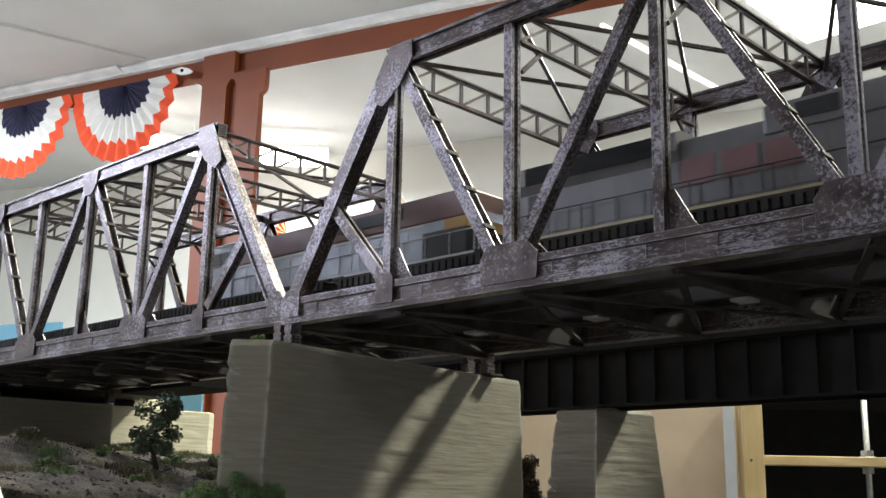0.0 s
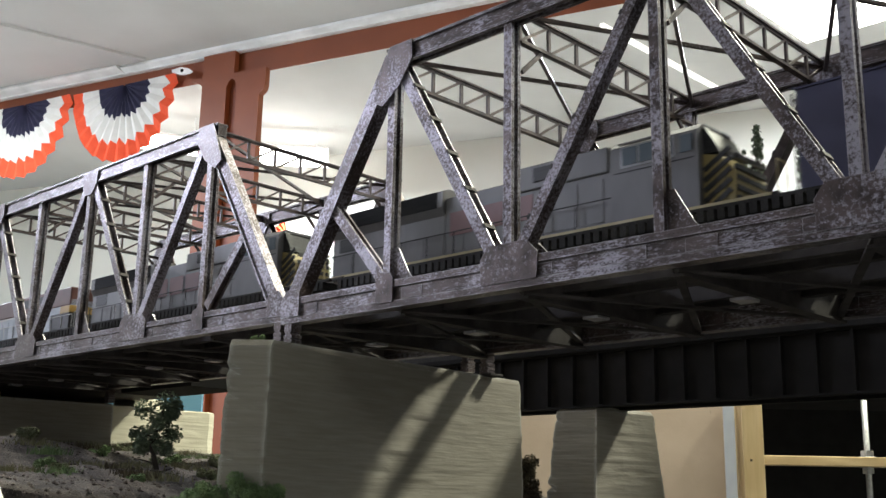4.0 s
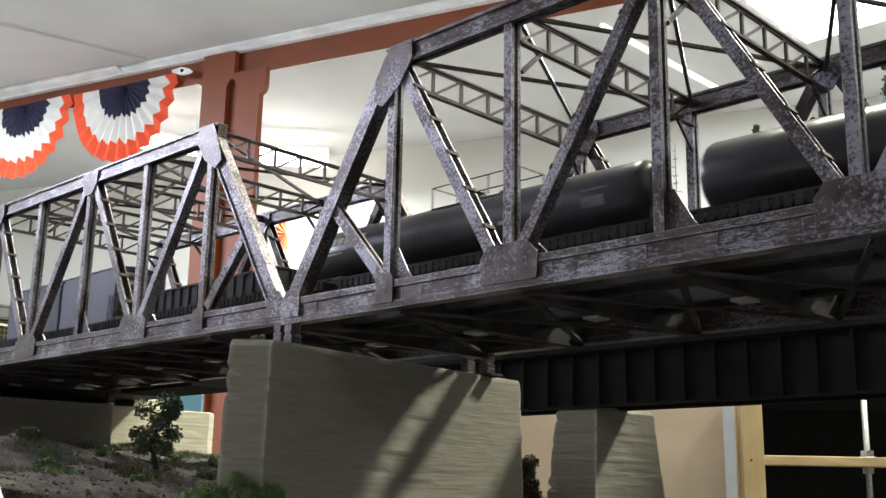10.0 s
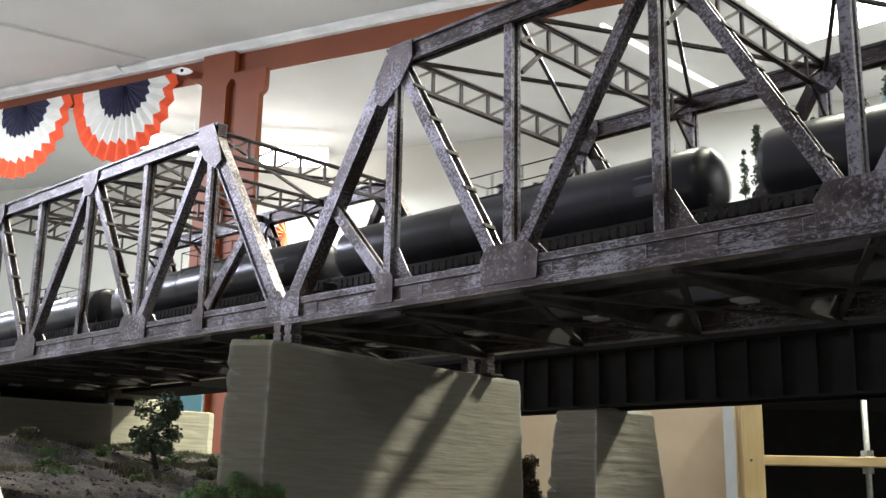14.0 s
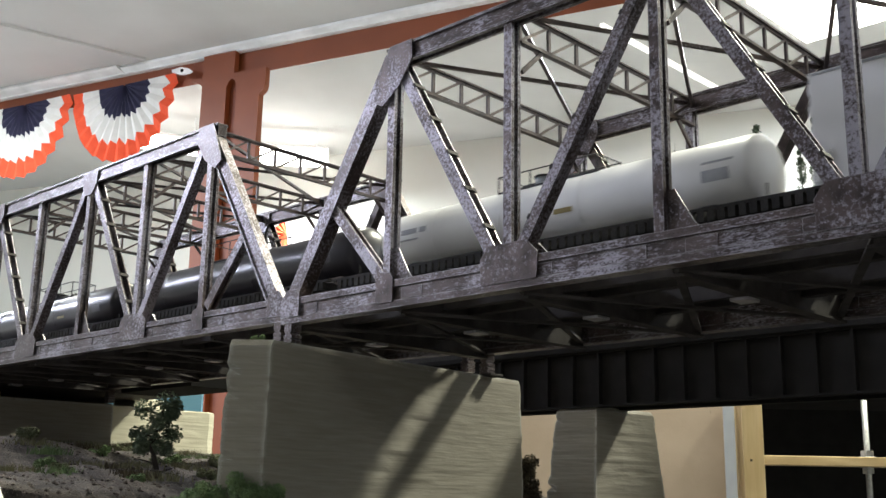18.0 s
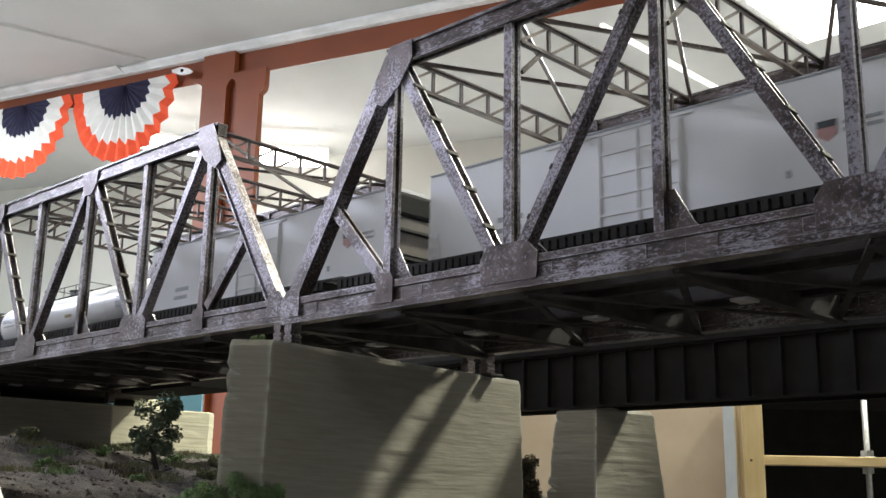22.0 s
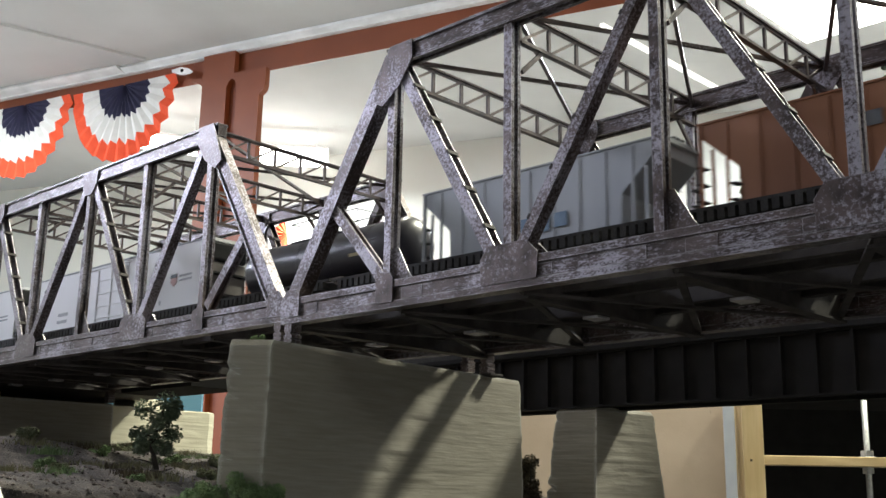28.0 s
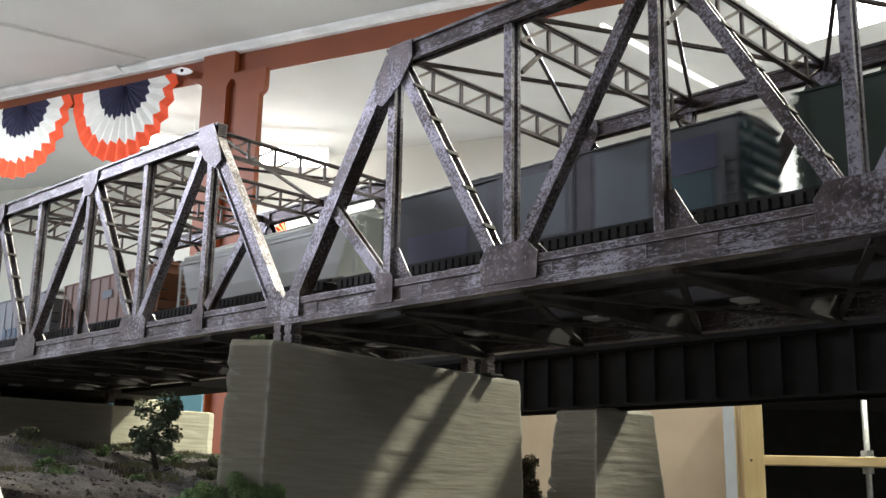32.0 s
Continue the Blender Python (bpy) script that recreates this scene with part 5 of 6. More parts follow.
        # front and rear platform rails
        for s in (-1, 1):
            x = s * (h - 0.0035)
            for yy in (y * 0.0160, y * 0.0075):
                bm = bmesh.new()
                tube(bm, (x, yy, 0.0148), (x, yy, 0.0285), 0.00038, 6)
                part("end_stanchion", bm, C_SILL if grey else C_MARK, car)
            bm = bmesh.new()
            tube(bm, (x, y * 0.0160, 0.0285), (x, y * 0.0075, 0.0285), 0.00038, 6)
            part("end_rail", bm, C_SILL if grey else C_MARK, car)
    if grey:
        bm = bmesh.new()
        prism(bm, [(cab1 - 0.0005, 0.0385), (cab1 + 0.0075, 0.0385), (cab1 + 0.0068, 0.0410), (cab1 + 0.0012, 0.0505), (cab1 - 0.0005, 0.0520)], "y", -0.0125, 0.0125)
        part("raked_front", bm, C_GRILLE, cab, "dark raked windscreen front")
    fx = cab1 if grey else cab0
    s = 1 if grey else -1
    for y in (() if grey else (-0.0085, 0.0085)):
        part("windscreen", solid(min(fx, fx + s * 0.0004), max(fx, fx + s * 0.0004), y - 0.0055, y + 0.0055, 0.0385, 0.0465), C_GLASS, cab, "glass windscreen")
    part("number_board", solid(min(fx, fx + s * 0.0015), max(fx, fx + s * 0.0015), -0.008, 0.008, 0.0475, 0.0510), C_UNDER, cab)
    # nose with slanting warning stripes
    na, nb = (cab1, nose1) if grey else (nose1, cab0)
    bm = bmesh.new()
    top = 0.0385
    if grey:
        prism(bm, [(na, 0.0148), (nb, 0.0148), (nb + 0.001, 0.028), (nb - 0.006, top - 0.002), (na, top)], "y", -0.0130, 0.0130)
    else:
        prism(bm, [(na, 0.0148), (na - 0.0005, 0.028), (na + 0.005, top - 0.002), (nb, top), (nb, 0.0148)], "y", -0.0130, 0.0130)
    nose = part("nose", bm, C_YELLOW if grey else C_STAIN, car, "yellow nose with black slanting stripes" if grey else "")
    if grey:
        for k in range(5):
            z = 0.0165 + k * 0.0046
            for y in (-0.0132, 0.0132):
                bm = bmesh.new()
                oriented(bm, (na + 0.0005, y, z - 0.004), (nb - 0.0015, y, z + 0.004), (0, 1, 0), -0.0003, 0.0003, -0.0011, 0.0011)
                part("stripe", bm, C_GRILLE, nose)
            part("stripe", solid(nb - 0.0002, nb + 0.0014, -0.0125, 0.0125, z - 0.0011, z + 0.0011), C_GRILLE, nose)
    # walkway rails, steps and roof gear
    for y in (-1, 1):
        yy = y * 0.0168
        xs = [-h + 0.006 + k * (2 * h - 0.012) / 14 for k in range(15)]
        for x in xs:
            if not (cab0 - 0.001 < x < cab1 + 0.001):
                bm = bmesh.new()
                tube(bm, (x, yy, 0.0148), (x, yy, 0.0265), 0.00028, 6)
                part("stanchion", bm, C_UNDER if grey else C_MARK, car)
        bm = bmesh.new()
        a, b = (-h + 0.006, cab0) if grey else (cab1, h - 0.006)
        tube(bm, (a, yy, 0.0265), (b, yy, 0.0265), 0.00028, 6)
        part("hand_rail", bm, C_UNDER if grey else C_MARK, car)
        for s in (-1, 1):
            for k in range(3):
                part("step", solid(s * (h - 0.005) - 0.0025, s * (h - 0.005) + 0.0025, y * 0.0155 - 0.0018, y * 0.0155 + 0.0018, 0.0035 + k * 0.003, 0.0040 + k * 0.003), C_UNDER, car)
    for k in range(3):
        x = (-h + 0.022 + k * 0.019) if grey else (h - 0.055 - k * 0.017)
        z = 0.0520 if grey else 0.0495
        bm = bmesh.new()
        tube(bm, (x, 0, z - 0.0005), (x, 0, z + 0.0012), 0.0068, 24)
        part("roof_fan", bm, C_UNDER, car)
    bm = solid(-0.010 if grey else 0.0, 0.000 if grey else 0.010, -0.003, 0.003, 0.0460, 0.0500, 0.0006)
    part("exhaust_stack", bm, C_UNDER, car)
    bm = bmesh.new()
    hx = 0.012 if grey else -0.02
    for k in range(3):
        tube(bm, (hx, -0.002 + k * 0.002, 0.0500), (hx + 0.005, -0.002 + k * 0.002, 0.0505), 0.0004, 6, 0.0009)
    box(bm, hx, hx + 0.0015, -0.0025, 0.0025, 0.0460, 0.0500)
    part("horn", bm, C_UNDER, car)
    if grey:
        for k in range(3):
            a = (-0.0435, -0.0235, -0.0040)[k]
            plate_bar(car, a, a + 0.0165, 0.0250, 0.0375, C_RED, -w - 0.0033, "lettering", "broad red bar")
    return car


loco(-0.2050, 0.0545, "red, silver and yellow model diesel locomotive on the far track", "red")
loco(0.0715, 0.3520, "grey model diesel locomotive with red bars and striped yellow nose", "grey")
loco(0.3600, 0.6470, "grey model diesel locomotive with striped yellow nose, coupled behind another", "grey")
boxcar(0.6530, 0.8360, "dark navy-blue model boxcar with ribbed ends and corrugated door", C_NAVY, end_paint=C_END)
gondola(0.8590, 1.0345, "dull black model gondola car with side posts, empty")
TANK_LABEL = "glossy black model tank car with top railing"
tank_car(1.0600, 1.3030, "glossy black model tank car with bold white lettering bars", C_BLACK, C_MARK, big=True, wx=0.0100)
tank_car(1.3205, 1.5650, TANK_LABEL, C_BLACK, C_MARK_D, letter=False)
tank_car(1.5805, 1.8326, TANK_LABEL, C_BLACK, C_MARK_D, letter=False, wx=0.0080)
tank_car(1.8476, 2.1040, TANK_LABEL, C_BLACK, C_MARK_D, letter=False)
tank_car(2.1160, 2.3540, "pale white model tank car with grey lettering bars and yellow sticker", C_WHITE, C_MARK_M, sticker=True, rail_h=0.0080)
reefer(2.3728, 2.6290, "white model refrigerator car with small shield and lettering bars")
reefer(2.6540, 2.9165, "white model refrigerator car with small shield and lettering bars", 0.0110)
reefer(2.9450, 3.2020, "white model refrigerator car at the end of three alike", 0.0110)
tank_car(3.2360, 3.3905, "short black model tank car with top railing", C_BLACK, C_MARK_D, letter=False)
hopper(3.4070, 3.5545, "grey model covered hopper car with blue painted marks", C_GREY,
       [(-0.016 + k * 0.0105, -0.0085 + k * 0.0105, 0.0165 + 0.001 * (k % 2), 0.0245, C_MARK_B) for k in range(4)])
hopper(3.5735, 3.7190, "rust-brown model covered hopper car with dark emblem", C_BROWN, [(-0.008, 0.006, 0.0325, 0.0385, C_MARK_D)])
round_hopper(3.7410, 3.9280, "pale grey model covered hopper with rounded eaves")
boxcar(3.9510, 4.1690, "dark patched model boxcar with faded teal end", C_DARK, top=0.0525, end_paint=C_TEAL, door=(-0.0242, 0.0230), ribs=False,
       patches=[(-0.0325, -0.0246, 0.0115, 0.0490, C_MAROON), (0.0234, 0.0339, 0.0115, 0.0490, C_MAROON), (0.0345, 0.0640, 0.0115, 0.0485, C_SLATE),
                (-0.0200, 0.0190, 0.0140, 0.0460, C_SLATE), (0.0690, 0.0960, 0.0115, 0.0290, C_TEAL), (0.0660, 0.0980, 0.0295, 0.0450, C_NAVY), (-0.0890, -0.0450, 0.0115, 0.0280, C_NAVY)])
boxcar(4.1930, 4.3730, "dark green model boxcar", C_GREEN, top=0.0545, posts=11)


# ---- bunting on the beam ----
def bunting(u, z, half_w, drop, turn, seed, label):
    """A pleated half-round fan that hangs with its straight edge along the beam."""
    rnd = random.Random(seed)
    fan = thing("bunting_fan", label, "bunting", "bunting fans", BEAM @ pose(u, -0.034, z, 0, turn, 0))
    n = 28
    def ring(f, k, wob):
        a = math.pi * k / n
        edge = 1 + (0.042 if k % 2 else -0.042) * min(1, 2.6 * (1.12 - f)) * (1 if f > 0.1 else 0) + wob[k]
        r = f * edge * (1 + 1.76 * f * (1 - f) ** 2 * abs(math.cos(a)))
        d = (0.009 if k % 2 else -0.009) * (0.25 + f)
        return (-math.cos(a) * half_w * r, d, -math.sin(a) * drop * r)
    bounds = (0.0, 0.40, 0.75, 1.0)
    wobs = [[(rnd.random() - 0.5) * w for _ in range(n + 1)] for w in (0, 0.12, 0.06, 0.025)]
    for i, (name, m) in enumerate((("navy_centre", NAVY_CLOTH), ("white_band", WHITE_CLOTH), ("red_border", RED_CLOTH))):
        bm = bmesh.new()
        rows = []
        for q in range(5):
            f = bounds[i] + (bounds[i + 1] - bounds[i]) * q / 4
            w = [wobs[i][k] * (1 - q / 4) + wobs[i + 1][k] * q / 4 for k in range(n + 1)]
            rows.append([bm.verts.new(ring(max(f, 0.02), k, w)) for k in range(n + 1)])
        for q in range(4):
            for k in range(n):
                bm.faces.new((rows[q][k], rows[q][k + 1], rows[q + 1][k + 1], rows[q + 1][k]))
        ob = part(name, bm, m, fan)
        sol = ob.modifiers.new("thickness", "SOLIDIFY")
        sol.thickness = 0.002
    return fan


bunting(-0.735, 3.302, 0.368, 0.440, -1, 1, "red, white and navy pleated bunting fan on the beam")
bunting(-1.485, 3.300, 0.368, 0.445, -1, 2, "red, white and navy pleated bunting fan on the beam")
clip = thing("beam_clip", "small white metal clip with a hole on the beam", "clip", m=BEAM)
bm = bmesh.new()
prism(bm, [(-0.372, 3.314), (-0.312, 3.320), (-0.262, 3.304), (-0.236, 3.284), (-0.250, 3.274), (-0.305, 3.274), (-0.372, 3.300)], "y", -0.075, -0.066)
part("plate", bm, TRIM, clip)
bm = bmesh.new()
tube(bm, (-0.302, -0.0775, 3.297), (-0.302, -0.0752, 3.297), 0.010, 14)
part("hole", bm, BLACK, clip)
bm = bmesh.new()
tube(bm, (-0.340, -0.066, 3.305), (-0.340, 0.0, 3.305), 0.006, 8)
part("stud", bm, ZINC, clip)
# a further fan, seen edge on behind the far span
far_fan = thing("bunting_fan", "distant red bunting fan behind the far span", "bunting", "bunting fans", ROOM @ pose(-3.16, 5.45, 2.80, 0, 80, 0))
bm = bmesh.new()
n = 16
c = bm.verts.new((0, 0, 0))
rim = [bm.verts.new((-math.cos(math.pi * k / n) * 0.10, 0.012 * (1 if k % 2 else -1), -math.sin(math.pi * k / n) * 0.10)) for k in range(n + 1)]
for k in range(n):
    bm.faces.new((c, rim[k], rim[k + 1]))
ob = part("red_border", bm, RED_CLOTH, far_fan)
sol = ob.modifiers.new("thickness", "SOLIDIFY")
sol.thickness = 0.004

# ---- benchwork behind the girder bridge ----
RIGHT = Vector((0.71805, 0.69577, 0.01782))
FWD = Vector((-0.6990, 0.7152, 0.0))     # level, square to the picture


bench = thing("benchwork", "dark layout frame with hardboard panel and pine timbers", "benchwork")


def bench_part(name, px0, px1, z0, z1, dist, depth, material, label=""):
    side = Vector((RIGHT.x, RIGHT.y, 0)).normalized()
    ob = part(name, solid(px0, px1, 0, depth, z0, z1, 0.0012), material, bench, label)
    ob.matrix_basis = Matrix(((side.x, FWD.x, 0, EYE.x + FWD.x * dist), (side.y, FWD.y, 0, EYE.y + FWD.y * dist), (0, 0, 1, 0), (0, 0, 0, 1)))
    return ob


bench_part("hardboard_panel", 0.05, 0.475, 0.0, 1.335, 1.72, 0.006, PLY, "tan hardboard panel")
bench_part("metal_strip", 0.456, 0.474, 0.0, 1.335, 1.70, 0.004, ALU, "bright aluminium strip")
bench_part("post", 0.483, 0.516, 0.0, 1.335, 1.69, 0.045, PINE, "pale pine post")
bench_part("knot", 0.4930, 0.4966, 1.2163, 1.2205, 1.6892, 0.0012, LEAF_DRY, "dark wood knot")
bench_part("rail", 0.516, 1.6, 1.2120, 1.2270, 1.70, 0.04, PINE_X, "pale pine cross rail")
# added black back and lid that keep the space behind the timbers dark
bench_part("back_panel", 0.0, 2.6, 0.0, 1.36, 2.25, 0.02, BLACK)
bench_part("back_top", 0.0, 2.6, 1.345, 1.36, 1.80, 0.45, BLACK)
side = Vector((RIGHT.x, RIGHT.y, 0)).normalized()
rod = thing("threaded_rod", "zinc threaded rod with hexagon nuts through the rail", "threaded rod", m=Matrix.Translation(EYE + FWD * 1.72 + side * 0.690 - Vector((0, 0, EYE.z))))
bm = bmesh.new()
tube(bm, (0, 0, 0.9), (0.001, 0, 1.36), 0.0048, 10)
part("shaft", bm, ZINC, rod)
for z0, z1, r in ((1.2285, 1.2375, 0.0105), (1.2015, 1.2110, 0.0095)):
    bm = bmesh.new()
    tube(bm, (0.0006, 0, z0), (0.0006, 0, z1), r, 6)
    part("nut", bm, ZINC, rod)
bm = bmesh.new()
tube(bm, (0.0006, 0, 1.2271), (0.0006, 0, 1.2284), 0.0135, 16)
part("washer", bm, ZINC, rod)

# blue-painted panels low on the far side of the room
for n0, u0, u1, z0, z1 in ((4.6, -6.6, -4.20, 1.2, 2.125),):
    room_slab("backdrop", u0, u1, n0, n0 + 0.02, z0, z1, BLUE, "blue painted backdrop panel behind the railway")

low_blue = solid(-0.75, 0.0, 0.0, 0.02, 0.0, 1.400, 0.001)
single("backdrop", low_blue, BLUE, "low blue painted panel in front of the column", "backdrop", kind="structure",
       m=Matrix(((side.x, FWD.x, 0, -1.7643), (side.y, FWD.y, 0, 1.0974), (0, 0, 1, 0), (0, 0, 0, 1))))


# ---- trees, shrubs and tufts ----
def leaf_cloud(bm, c, r, n, size, rnd, squash=1.0, lie=0.5):
    """Small bent leaf clumps scattered in an uneven ball."""
    for _ in range(n):
        d = Vector((rnd.gauss(0, 1), rnd.gauss(0, 1), rnd.gauss(0, 1) * squash))
        d = d.normalized() * r * rnd.random() ** 0.45
        p = Vector(c) + Vector((d.x, d.y, d.z))
        a = Vector((rnd.gauss(0, 1), rnd.gauss(0, 1), rnd.gauss(0, lie))).normalized()
        b = a.cross(Vector((rnd.gauss(0, 1), rnd.gauss(0, 1), rnd.gauss(0, 1)))).normalized()
        s = size * (0.5 + rnd.random())
        q = [bm.verts.new(p + a * s), bm.verts.new(p + b * s * 0.6), bm.verts.new(p - a * s), bm.verts.new(p - b * s * 0.6 + a.cross(b) * s * 0.3)]
        bm.faces.new(q)


def limb(bm, a, b, r0, r1, rnd, bends=3):
    a, b = Vector(a), Vector(b)
    pts = [a]
    for k in range(1, bends):
        q = a.lerp(b, k / bends)
        j = (b - a).length * 0.08
        pts.append(q + Vector((rnd.gauss(0, j), rnd.gauss(0, j), rnd.gauss(0, j * 0.5))))
    pts.append(b)
    for k in range(len(pts) - 1):
        tube(bm, pts[k], pts[k + 1], r0 + (r1 - r0) * k / bends, 6, r0 + (r1 - r0) * (k + 1) / bends)


def gnarled_tree(base, height, label, seed, leaf=LEAF):
    """A leaning model tree: bent trunk, bare low limbs and leaf clumps with gaps between them."""
    rnd = random.Random(seed)
    t = thing("model_tree", label, "model tree", m=Matrix.Translation(base))
    bm = bmesh.new()
    side, z = Vector((0.718, 0.696, 0)), height
    knots = [Vector((0, 0, -0.01)), side * 0.002 + Vector((0, 0, z * 0.3)), -side * 0.002 + Vector((0, 0, z * 0.55)), side * 0.002 + Vector((0, 0, z * 0.8)), side * 0.004 + Vector((0, 0, z * 0.95))]
    for k in range(4):
        tube(bm, knots[k], knots[k + 1], 0.0021 - 0.0004 * k, 8, 0.0021 - 0.0004 * (k + 1))
    part("trunk", bm, BARK, t)
    spots = [(-0.0075, 0.90, 0.0070), (0.0005, 0.97, 0.0075), (0.0085, 0.93, 0.0060), (0.0150, 0.86, 0.0045), (0.0030, 0.80, 0.0068), (-0.0045, 0.76, 0.0070), (-0.0120, 0.66, 0.0052), (-0.0135, 0.55, 0.0045),
             (-0.0010, 0.64, 0.0072), (0.0065, 0.66, 0.0060), (0.0040, 0.54, 0.0060), (-0.0050, 0.52, 0.0052), (0.0090, 0.50, 0.0042)]
    for s, f, r in spots:
        c = side * s * 0.82 + Vector((rnd.gauss(0, 0.003), -rnd.gauss(0, 0.003), z * f))
        bm = bmesh.new()
        k = min(3, int(f * 4))
        limb(bm, knots[k] + (knots[min(4, k + 1)] - knots[k]) * 0.3, c, 0.0008, 0.0003, rnd)
        part("limb", bm, BARK, t)
        bm = bmesh.new()
        leaf_cloud(bm, c, r * 0.98, 330, 0.00100, rnd, 0.8)
        part("foliage", bm, leaf, t)
    for k in range(9):
        a = rnd.random() * math.tau
        bm = bmesh.new()
        z0 = z * (0.14 + 0.28 * rnd.random())
        limb(bm, (0, 0, z0), (math.cos(a) * 0.013, math.sin(a) * 0.013, z0 + rnd.uniform(-0.003, 0.006)), 0.0005, 0.00015, rnd)
        part("bare_twig", bm, BARK, t)
    return t


def conifer(base, height, radius, label, seed, sparse=False):
    """A spire-like model conifer of whorled, uneven boughs."""
    rnd = random.Random(seed)
    t = thing("model_conifer", label, "model tree", "model conifers", Matrix.Translation(base))
    bm = bmesh.new()
    tube(bm, (0, 0, -0.005), (0, 0, height * 0.98), radius * 0.10, 7, radius * 0.02)
    part("trunk", bm, BARK, t)
    bm = bmesh.new()
    if sparse:
        for k in range(13):
            f = k / 13
            z = height * (0.12 + 0.86 * f)
            rr = radius * (1 - f) ** 0.8 * (0.7 + 0.6 * rnd.random()) + radius * 0.06
            for j in range(4):
                a = rnd.random() * math.tau
                e = Vector((math.cos(a) * rr, math.sin(a) * rr, z - rr * 0.1))
                tube(bm, (0, 0, z), e, radius * 0.03, 4, radius * 0.01)
                leaf_cloud(bm, Vector((0, 0, z)).lerp(e, 0.7), rr * 0.22, 4, radius * 0.05, rnd, 0.6)
    else:
        for k in range(46):
            f = rnd.random() ** 0.9
            rr = radius * (1 - f * 0.8) * rnd.random() ** 0.5 * 0.75
            a = rnd.random() * math.tau
            c = Vector((math.cos(a) * rr, math.sin(a) * rr, height * (0.08 + 0.88 * f)))
            leaf_cloud(bm, c, radius * (0.48 - 0.22 * f), 46, radius * 0.10, rnd, 1.1, 1.0)
    tagged(part("foliage", bm, LEAF_DRY if sparse else LEAF, t), kind="stuff")
    return t


def bush(base, r, label, seed, leaf, n=9, flat=0.6, size=0.0010, leaves=420):
    rnd = random.Random(seed)
    t = thing("model_bush", label, "model bush", "model bushes", Matrix.Translation(base))
    for k in range(n):
        a = rnd.random() * math.tau
        d = r * (0.25 + 0.6 * rnd.random())
        c = Vector((math.cos(a) * d, math.sin(a) * d, r * flat * (0.3 + 0.7 * rnd.random())))
        bm = bmesh.new()
        leaf_cloud(bm, c, r * 0.42, leaves, size * 0.8, rnd, 0.75)
        part("foliage", bm, leaf, t)
        bm = bmesh.new()
        limb(bm, (0, 0, -0.004), c, 0.0006, 0.0002, rnd)
        part("stem", bm, BARK, t)
    return t


gnarled_tree((-0.1475, 0.0215, 1.153), 0.057, "dark green gnarled model tree on the earth bank", 4)
SIDE = Vector((0.718, 0.696, 0))
for k, (s, d, z, r) in enumerate(((-0.096, 0.47, 1.1500, 0.0105), (-0.084, 0.465, 1.1550, 0.0105), (-0.076, 0.455, 1.1510, 0.0095), (-0.112, 0.48, 1.1485, 0.0095))):
    c = EYE + FWD * d + SIDE * s
    bush((c.x, c.y, z), r, "bright green clump-foliage bush at the foot of the pier", 20 + k, LEAF_LIGHT, n=14, flat=0.95, size=0.0006, leaves=900)
bush((0.0120, -0.0255, PT - 0.0005), 0.0030, "tiny olive-green moss clump on the pier top", 41, LEAF_LIGHT, n=5, flat=0.9, size=0.0006, leaves=160)
bush((-0.0195, 0.1945, 1.1485), 0.0120, "dry brown bush beside the pier", 31, LEAF_DRY, n=14, flat=2.6, size=0.0011)

LEAF_OLIVE = mat("pale_olive_foliage", (0.12, 0.14, 0.07), (0.24, 0.25, 0.15), rough=0.9, scale=120)
for k, (x, y, r) in enumerate(((-0.2450, 0.0020, 0.0085), (-0.2750, -0.0280, 0.0080), (-0.3350, 0.0300, 0.0095), (-0.3050, 0.0720, 0.0080), (-0.1800, -0.0180, 0.0060), (-0.2150, 0.0600, 0.0070), (-0.2600, 0.1050, 0.0085), (-0.1500, 0.0600, 0.0070), (-0.3700, 0.0000, 0.0090), (-0.1300, 0.0000, 0.0050), (-0.3600, 0.1200, 0.0080), (-0.2000, 0.1000, 0.0080))):
    bush((x, y, terrain_z(x, y) - 0.002), r, "small olive-green foliage clump on the earth bank", 50 + k, LEAF_OLIVE if k % 3 else LEAF_LIGHT, n=6, flat=0.8, size=0.0008)
rnd = random.Random(77)
for k in range(46):
    d = rnd.uniform(0.50, 0.98)
    s = rnd.uniform(-0.43, -0.13) * d
    c = EYE + FWD * d + SIDE * s
    if c.x > -0.06 or -0.49 < c.x < -0.43:
        continue
    z = terrain_z(c.x, c.y)
    t = thing("grass_tuft", "olive and straw grass tuft on the bank", "grass tuft", "grass tufts", Matrix.Translation((c.x, c.y, z)))
    bm = bmesh.new()
    n = rnd.randint(90, 160)
    sp = rnd.uniform(0.004, 0.0085)
    for _ in range(n):
        x, y = rnd.gauss(0, sp), rnd.gauss(0, sp)
        h = rnd.uniform(0.002, 0.0058)
        lx, ly = rnd.gauss(0, 0.002), rnd.gauss(0, 0.002)
        w = 0.0003
        v = [bm.verts.new((x - w, y - w, -0.0015)), bm.verts.new((x + w, y + w, -0.0015)), bm.verts.new((x + lx, y + ly, h))]
        bm.faces.new(v)
    tagged(part("grass", bm, rnd.choice((GRASS, GRASS, LEAF_LIGHT, LEAF_DRY)), t), kind="stuff")

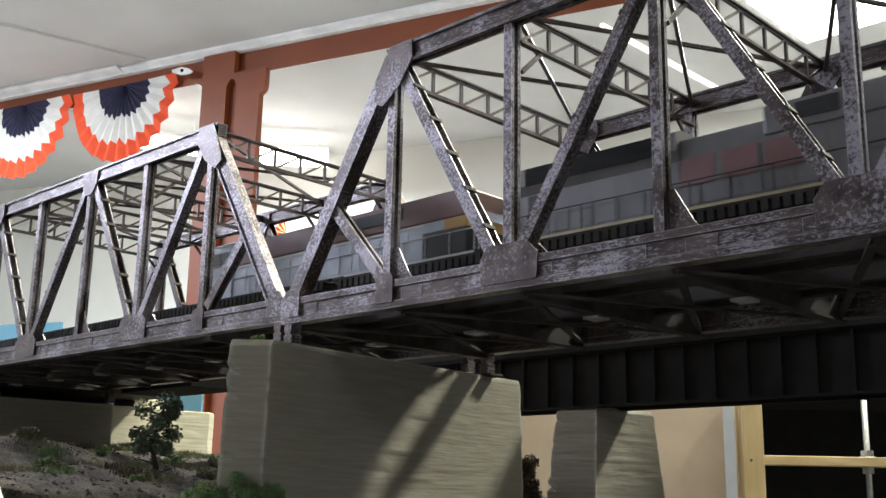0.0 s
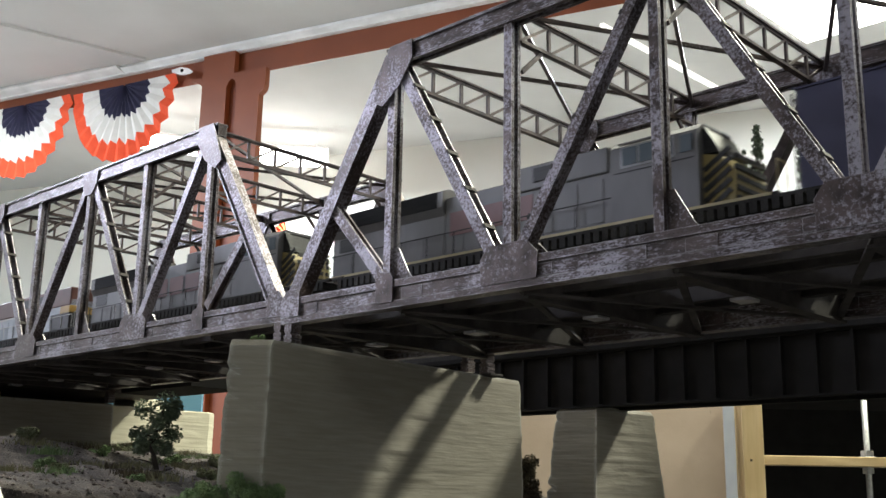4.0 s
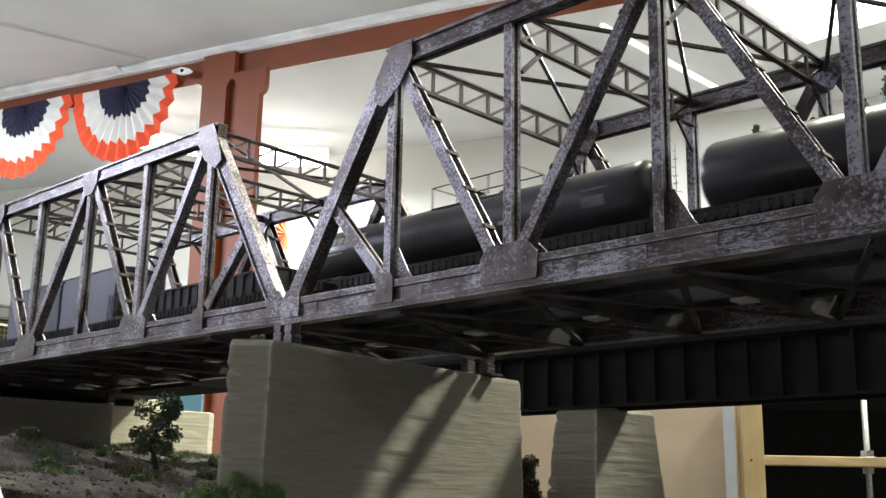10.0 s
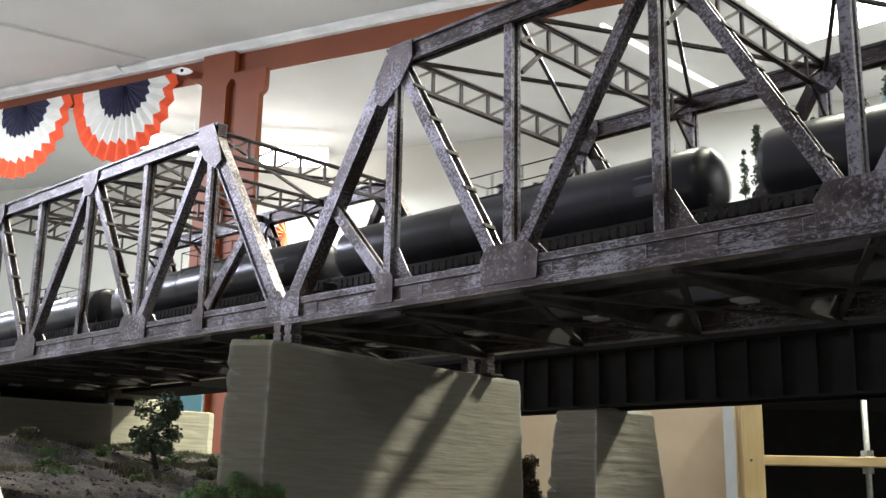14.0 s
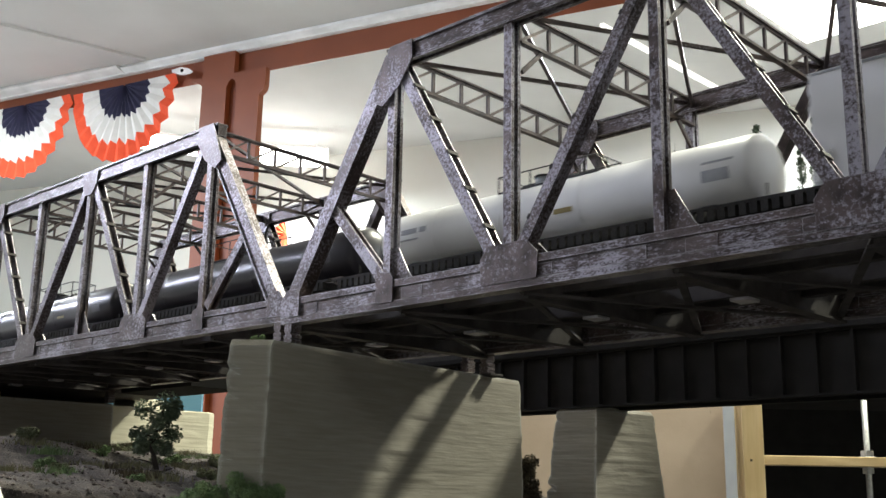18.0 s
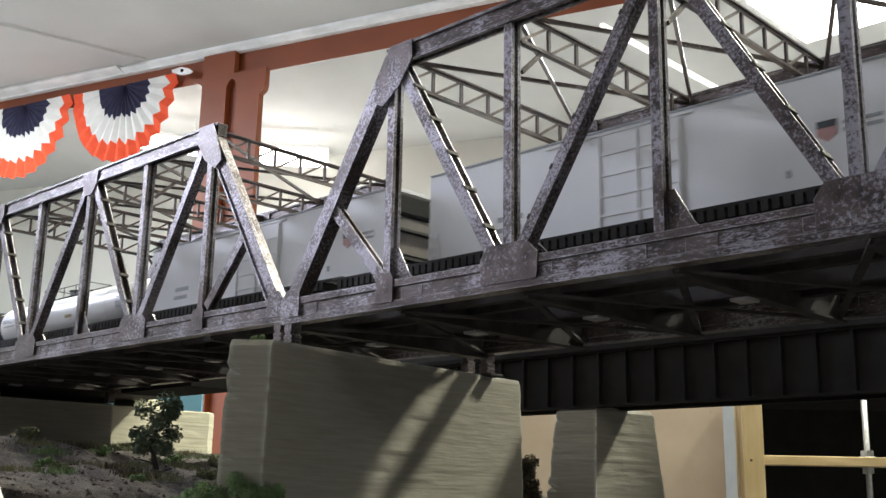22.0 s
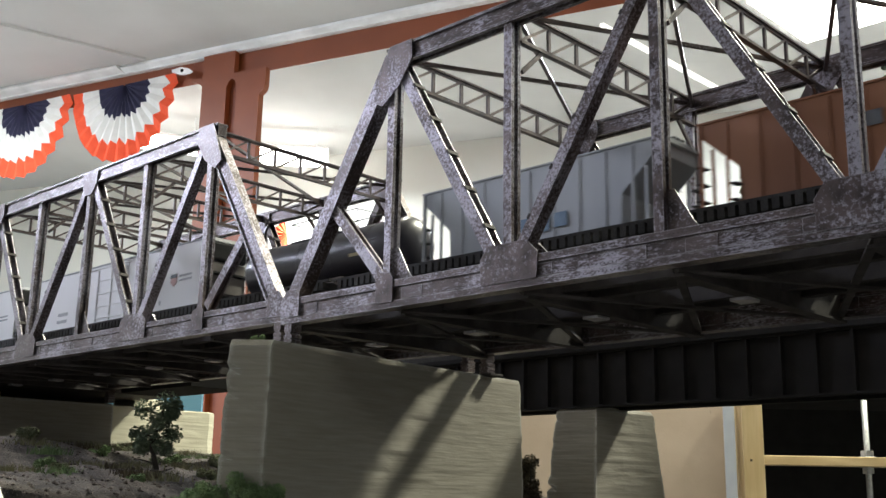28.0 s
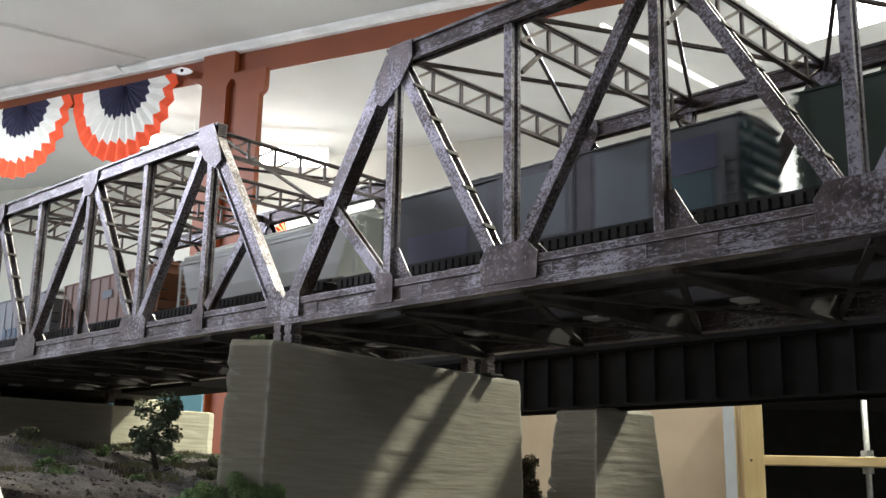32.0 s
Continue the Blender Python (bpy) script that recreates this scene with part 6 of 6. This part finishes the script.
bm = bmesh.new()
for k in range(4200):
    d = rnd.uniform(0.48, 1.0)
    s = rnd.uniform(-0.45, -0.12) * d
    c = EYE + FWD * d + SIDE * s
    if c.x > -0.06:
        continue
    r = 0.0003 + 0.0016 * rnd.random() ** 4
    z = terrain_z(c.x, c.y) + r * 0.2
    o = [bm.verts.new((c.x + x * r * rnd.uniform(0.7, 1.3), c.y + y * r * rnd.uniform(0.7, 1.3), z + q * r * rnd.uniform(0.5, 1.0))) for x, y, q in ((1, 0, 0), (0, 1, 0), (-1, 0, 0), (0, -1, 0), (0, 0, 1), (0, 0, -1))]
    for a, b, e in ((0, 1, 4), (1, 2, 4), (2, 3, 4), (3, 0, 4), (1, 0, 5), (2, 1, 5), (3, 2, 5), (0, 3, 5)):
        bm.faces.new((o[a], o[b], o[e]))
single("gravel", bm, GRAVEL, "loose grey-brown gravel on the earth bank", "gravel", kind="stuff")

# a narrow hill behind the two bridges, with conifers that stand above the train
HX0, HX1, HY0, HY1 = -0.20, 0.40, 0.50, 0.60


def hill_z(x, y):
    e = min(1, (x - HX0) / 0.05, (HX1 - x) / 0.05) * min(1, (y - HY0) / 0.03, (HY1 - y) / 0.03)
    return 1.262 + 0.118 * max(0, e) + 0.008 * noise.noise(Vector((x * 20, y * 20, 1)))


bm = bmesh.new()
NX, NY = 60, 14
grid = [[bm.verts.new((HX0 + (HX1 - HX0) * i / NX, HY0 + (HY1 - HY0) * j / NY, hill_z(HX0 + (HX1 - HX0) * i / NX, HY0 + (HY1 - HY0) * j / NY))) for j in range(NY + 1)] for i in range(NX + 1)]
for i in range(NX):
    for j in range(NY):
        bm.faces.new((grid[i][j], grid[i + 1][j], grid[i + 1][j + 1], grid[i][j + 1])).smooth = True
rim = [grid[i][0] for i in range(NX + 1)] + [grid[NX][j] for j in range(1, NY + 1)] + [grid[i][NY] for i in range(NX - 1, -1, -1)] + [grid[0][j] for j in range(NY - 1, 0, -1)]
low = [bm.verts.new((v.co.x, v.co.y, 1.258)) for v in rim]
for k in range(len(rim)):
    bm.faces.new((rim[k], low[k], low[(k + 1) % len(rim)], rim[(k + 1) % len(rim)]))
bm.faces.new(low)
single("scenery_hill", bm, DIRT, "narrow brown modelled hill behind the bridges", "scenery")
shelf = thing("scenery_shelf", "dark board on legs under the modelled hill", "shelf")
part("board", solid(HX0, HX1, HY0, HY1, 1.250, 1.258), BLACK, shelf)
for x, y in ((-0.192, 0.51), (-0.192, 0.53), (0.385, 0.51), (0.385, 0.59)):
    for _ in (0,):
        part("leg", solid(x - 0.006, x + 0.006, y - 0.006, y + 0.006, 0.949, 1.250), BLACK, shelf)
for x, y, top, r, kind in ((-0.034, 0.55, 1.498, 0.0125, 0), (-0.047, 0.548, 1.477, 0.0085, 0), (0.0205, 0.55, 1.495, 0.0100, 0), (0.088, 0.55, 1.532, 0.0130, 0), (0.002, 0.56, 1.470, 0.0090, 0), (-0.1203, 0.55, 1.500, 0.0085, 1)):
    z = hill_z(x, y) - 0.003
    conifer((x, y, z), top - z, r, "bare sparse model conifer on the hill" if kind else "dark green spire-shaped model conifer on the hill", int(x * 1000) + 300, bool(kind))
house = thing("model_house", "small model house with a teal roof on the hill", "model house")
part("walls", solid(0.075, 0.135, 0.575, 0.598, 1.370, 1.475), PLASTER, house)
bm = bmesh.new()
prism(bm, [(0.566, 1.472), (0.605, 1.472), (0.586, 1.512)], "x", 0.070, 0.140)
part("roof", bm, BLUE, house, "teal roof")

# a corner of white plaster shell beside the bank
bm = bmesh.new()
a = EYE + FWD * 0.30 - Vector((0, 0, EYE.z))
profile(bm, [(s, z) for s, z in ((-0.2, 0.949), (-0.2, 1.19), (-0.14, 1.183), (-0.1262, 1.1690), (-0.1205, 1.1572), (-0.115, 1.14), (-0.114, 0.949))], a, a - FWD * 0.05, SIDE)
bmesh.ops.bevel(bm, geom=list(bm.edges), offset=0.0012, segments=3, profile=0.5, affect="EDGES")
single("plaster_shell", bm, PLASTER, "white plaster edge of the scenery shell", "scenery")

# pale ledge at the foot of the abutment and a stone on the bank
single("stone_ledge", solid(-0.482, -0.470, 0.218, 0.292, 1.150, 1.1842, 0.001), CREAM, "pale cast ledge at the foot of the abutment", "ledge")
bm = bmesh.new()
bmesh.ops.create_icosphere(bm, subdivisions=3, radius=0.0085)
for v in bm.verts:
    v.co *= 1 + 0.22 * noise.noise(v.co * 150)
    v.co.z *= 0.75
single("stone", bm, PLASTER_TAN, "rounded tan stone on the earth bank", "stone", m=pose(-0.0972, -0.0300, 1.1520))


# ---- track beyond the spans, out of sight, on which the train comes and goes ----
def approach(x0, x1, y1, z0, label):
    ap = thing("track_approach", label, "model track")
    part("deck", solid(x0, x1, -0.005, y1, z0, 1.2592), STEEL_DARK, ap)
    part("tie_bed", solid(x0, x1, Y_NEAR - 0.015, Y_FAR + 0.015, 1.2592, 1.2634), TIE, ap)
    for yc in (Y_NEAR, Y_FAR):
        for d in (-1, 1):
            bm = bmesh.new()
            prism(bm, [(yc + d * 0.0086 + u, ZC + v) for u, v in RAIL_SECTION], "x", x0, x1)
            part("rail", bm, RAILM, ap)
    n = int((x1 - x0) / 0.8) + 1
    for k in range(n):
        x = x0 + 0.1 + (x1 - x0 - 0.2) * k / max(1, n - 1)
        part("leg", solid(x - 0.02, x + 0.02, 0.05, 0.09, 0.0, z0), PINE, ap)


approach(SPAN + 0.012, 4.6, 0.150, 1.2150, "dark model track approach on timber legs")
approach(-4.4, -0.4455, 0.213, 1.2400, "dark model track approach on timber legs")
WING = bpy.data.objects["track_approach.001"]
# added black pieces: they darken the gap under the deck and shade the pier
part("end_bulkhead", solid(-0.60, -0.565, -0.06, 0.250, 1.190, 1.2400), BLACK, WING)
part("deck_wing", solid(-0.60, -0.335, 0.1615, 0.2125, 1.2405, 1.2590), BLACK, WING)


def motions():
    for car, x in CARS:
        walk(car, [(t, pose(x - s, Y_FAR, RAIL)) for t, s in RUN_ROWS])


motions()
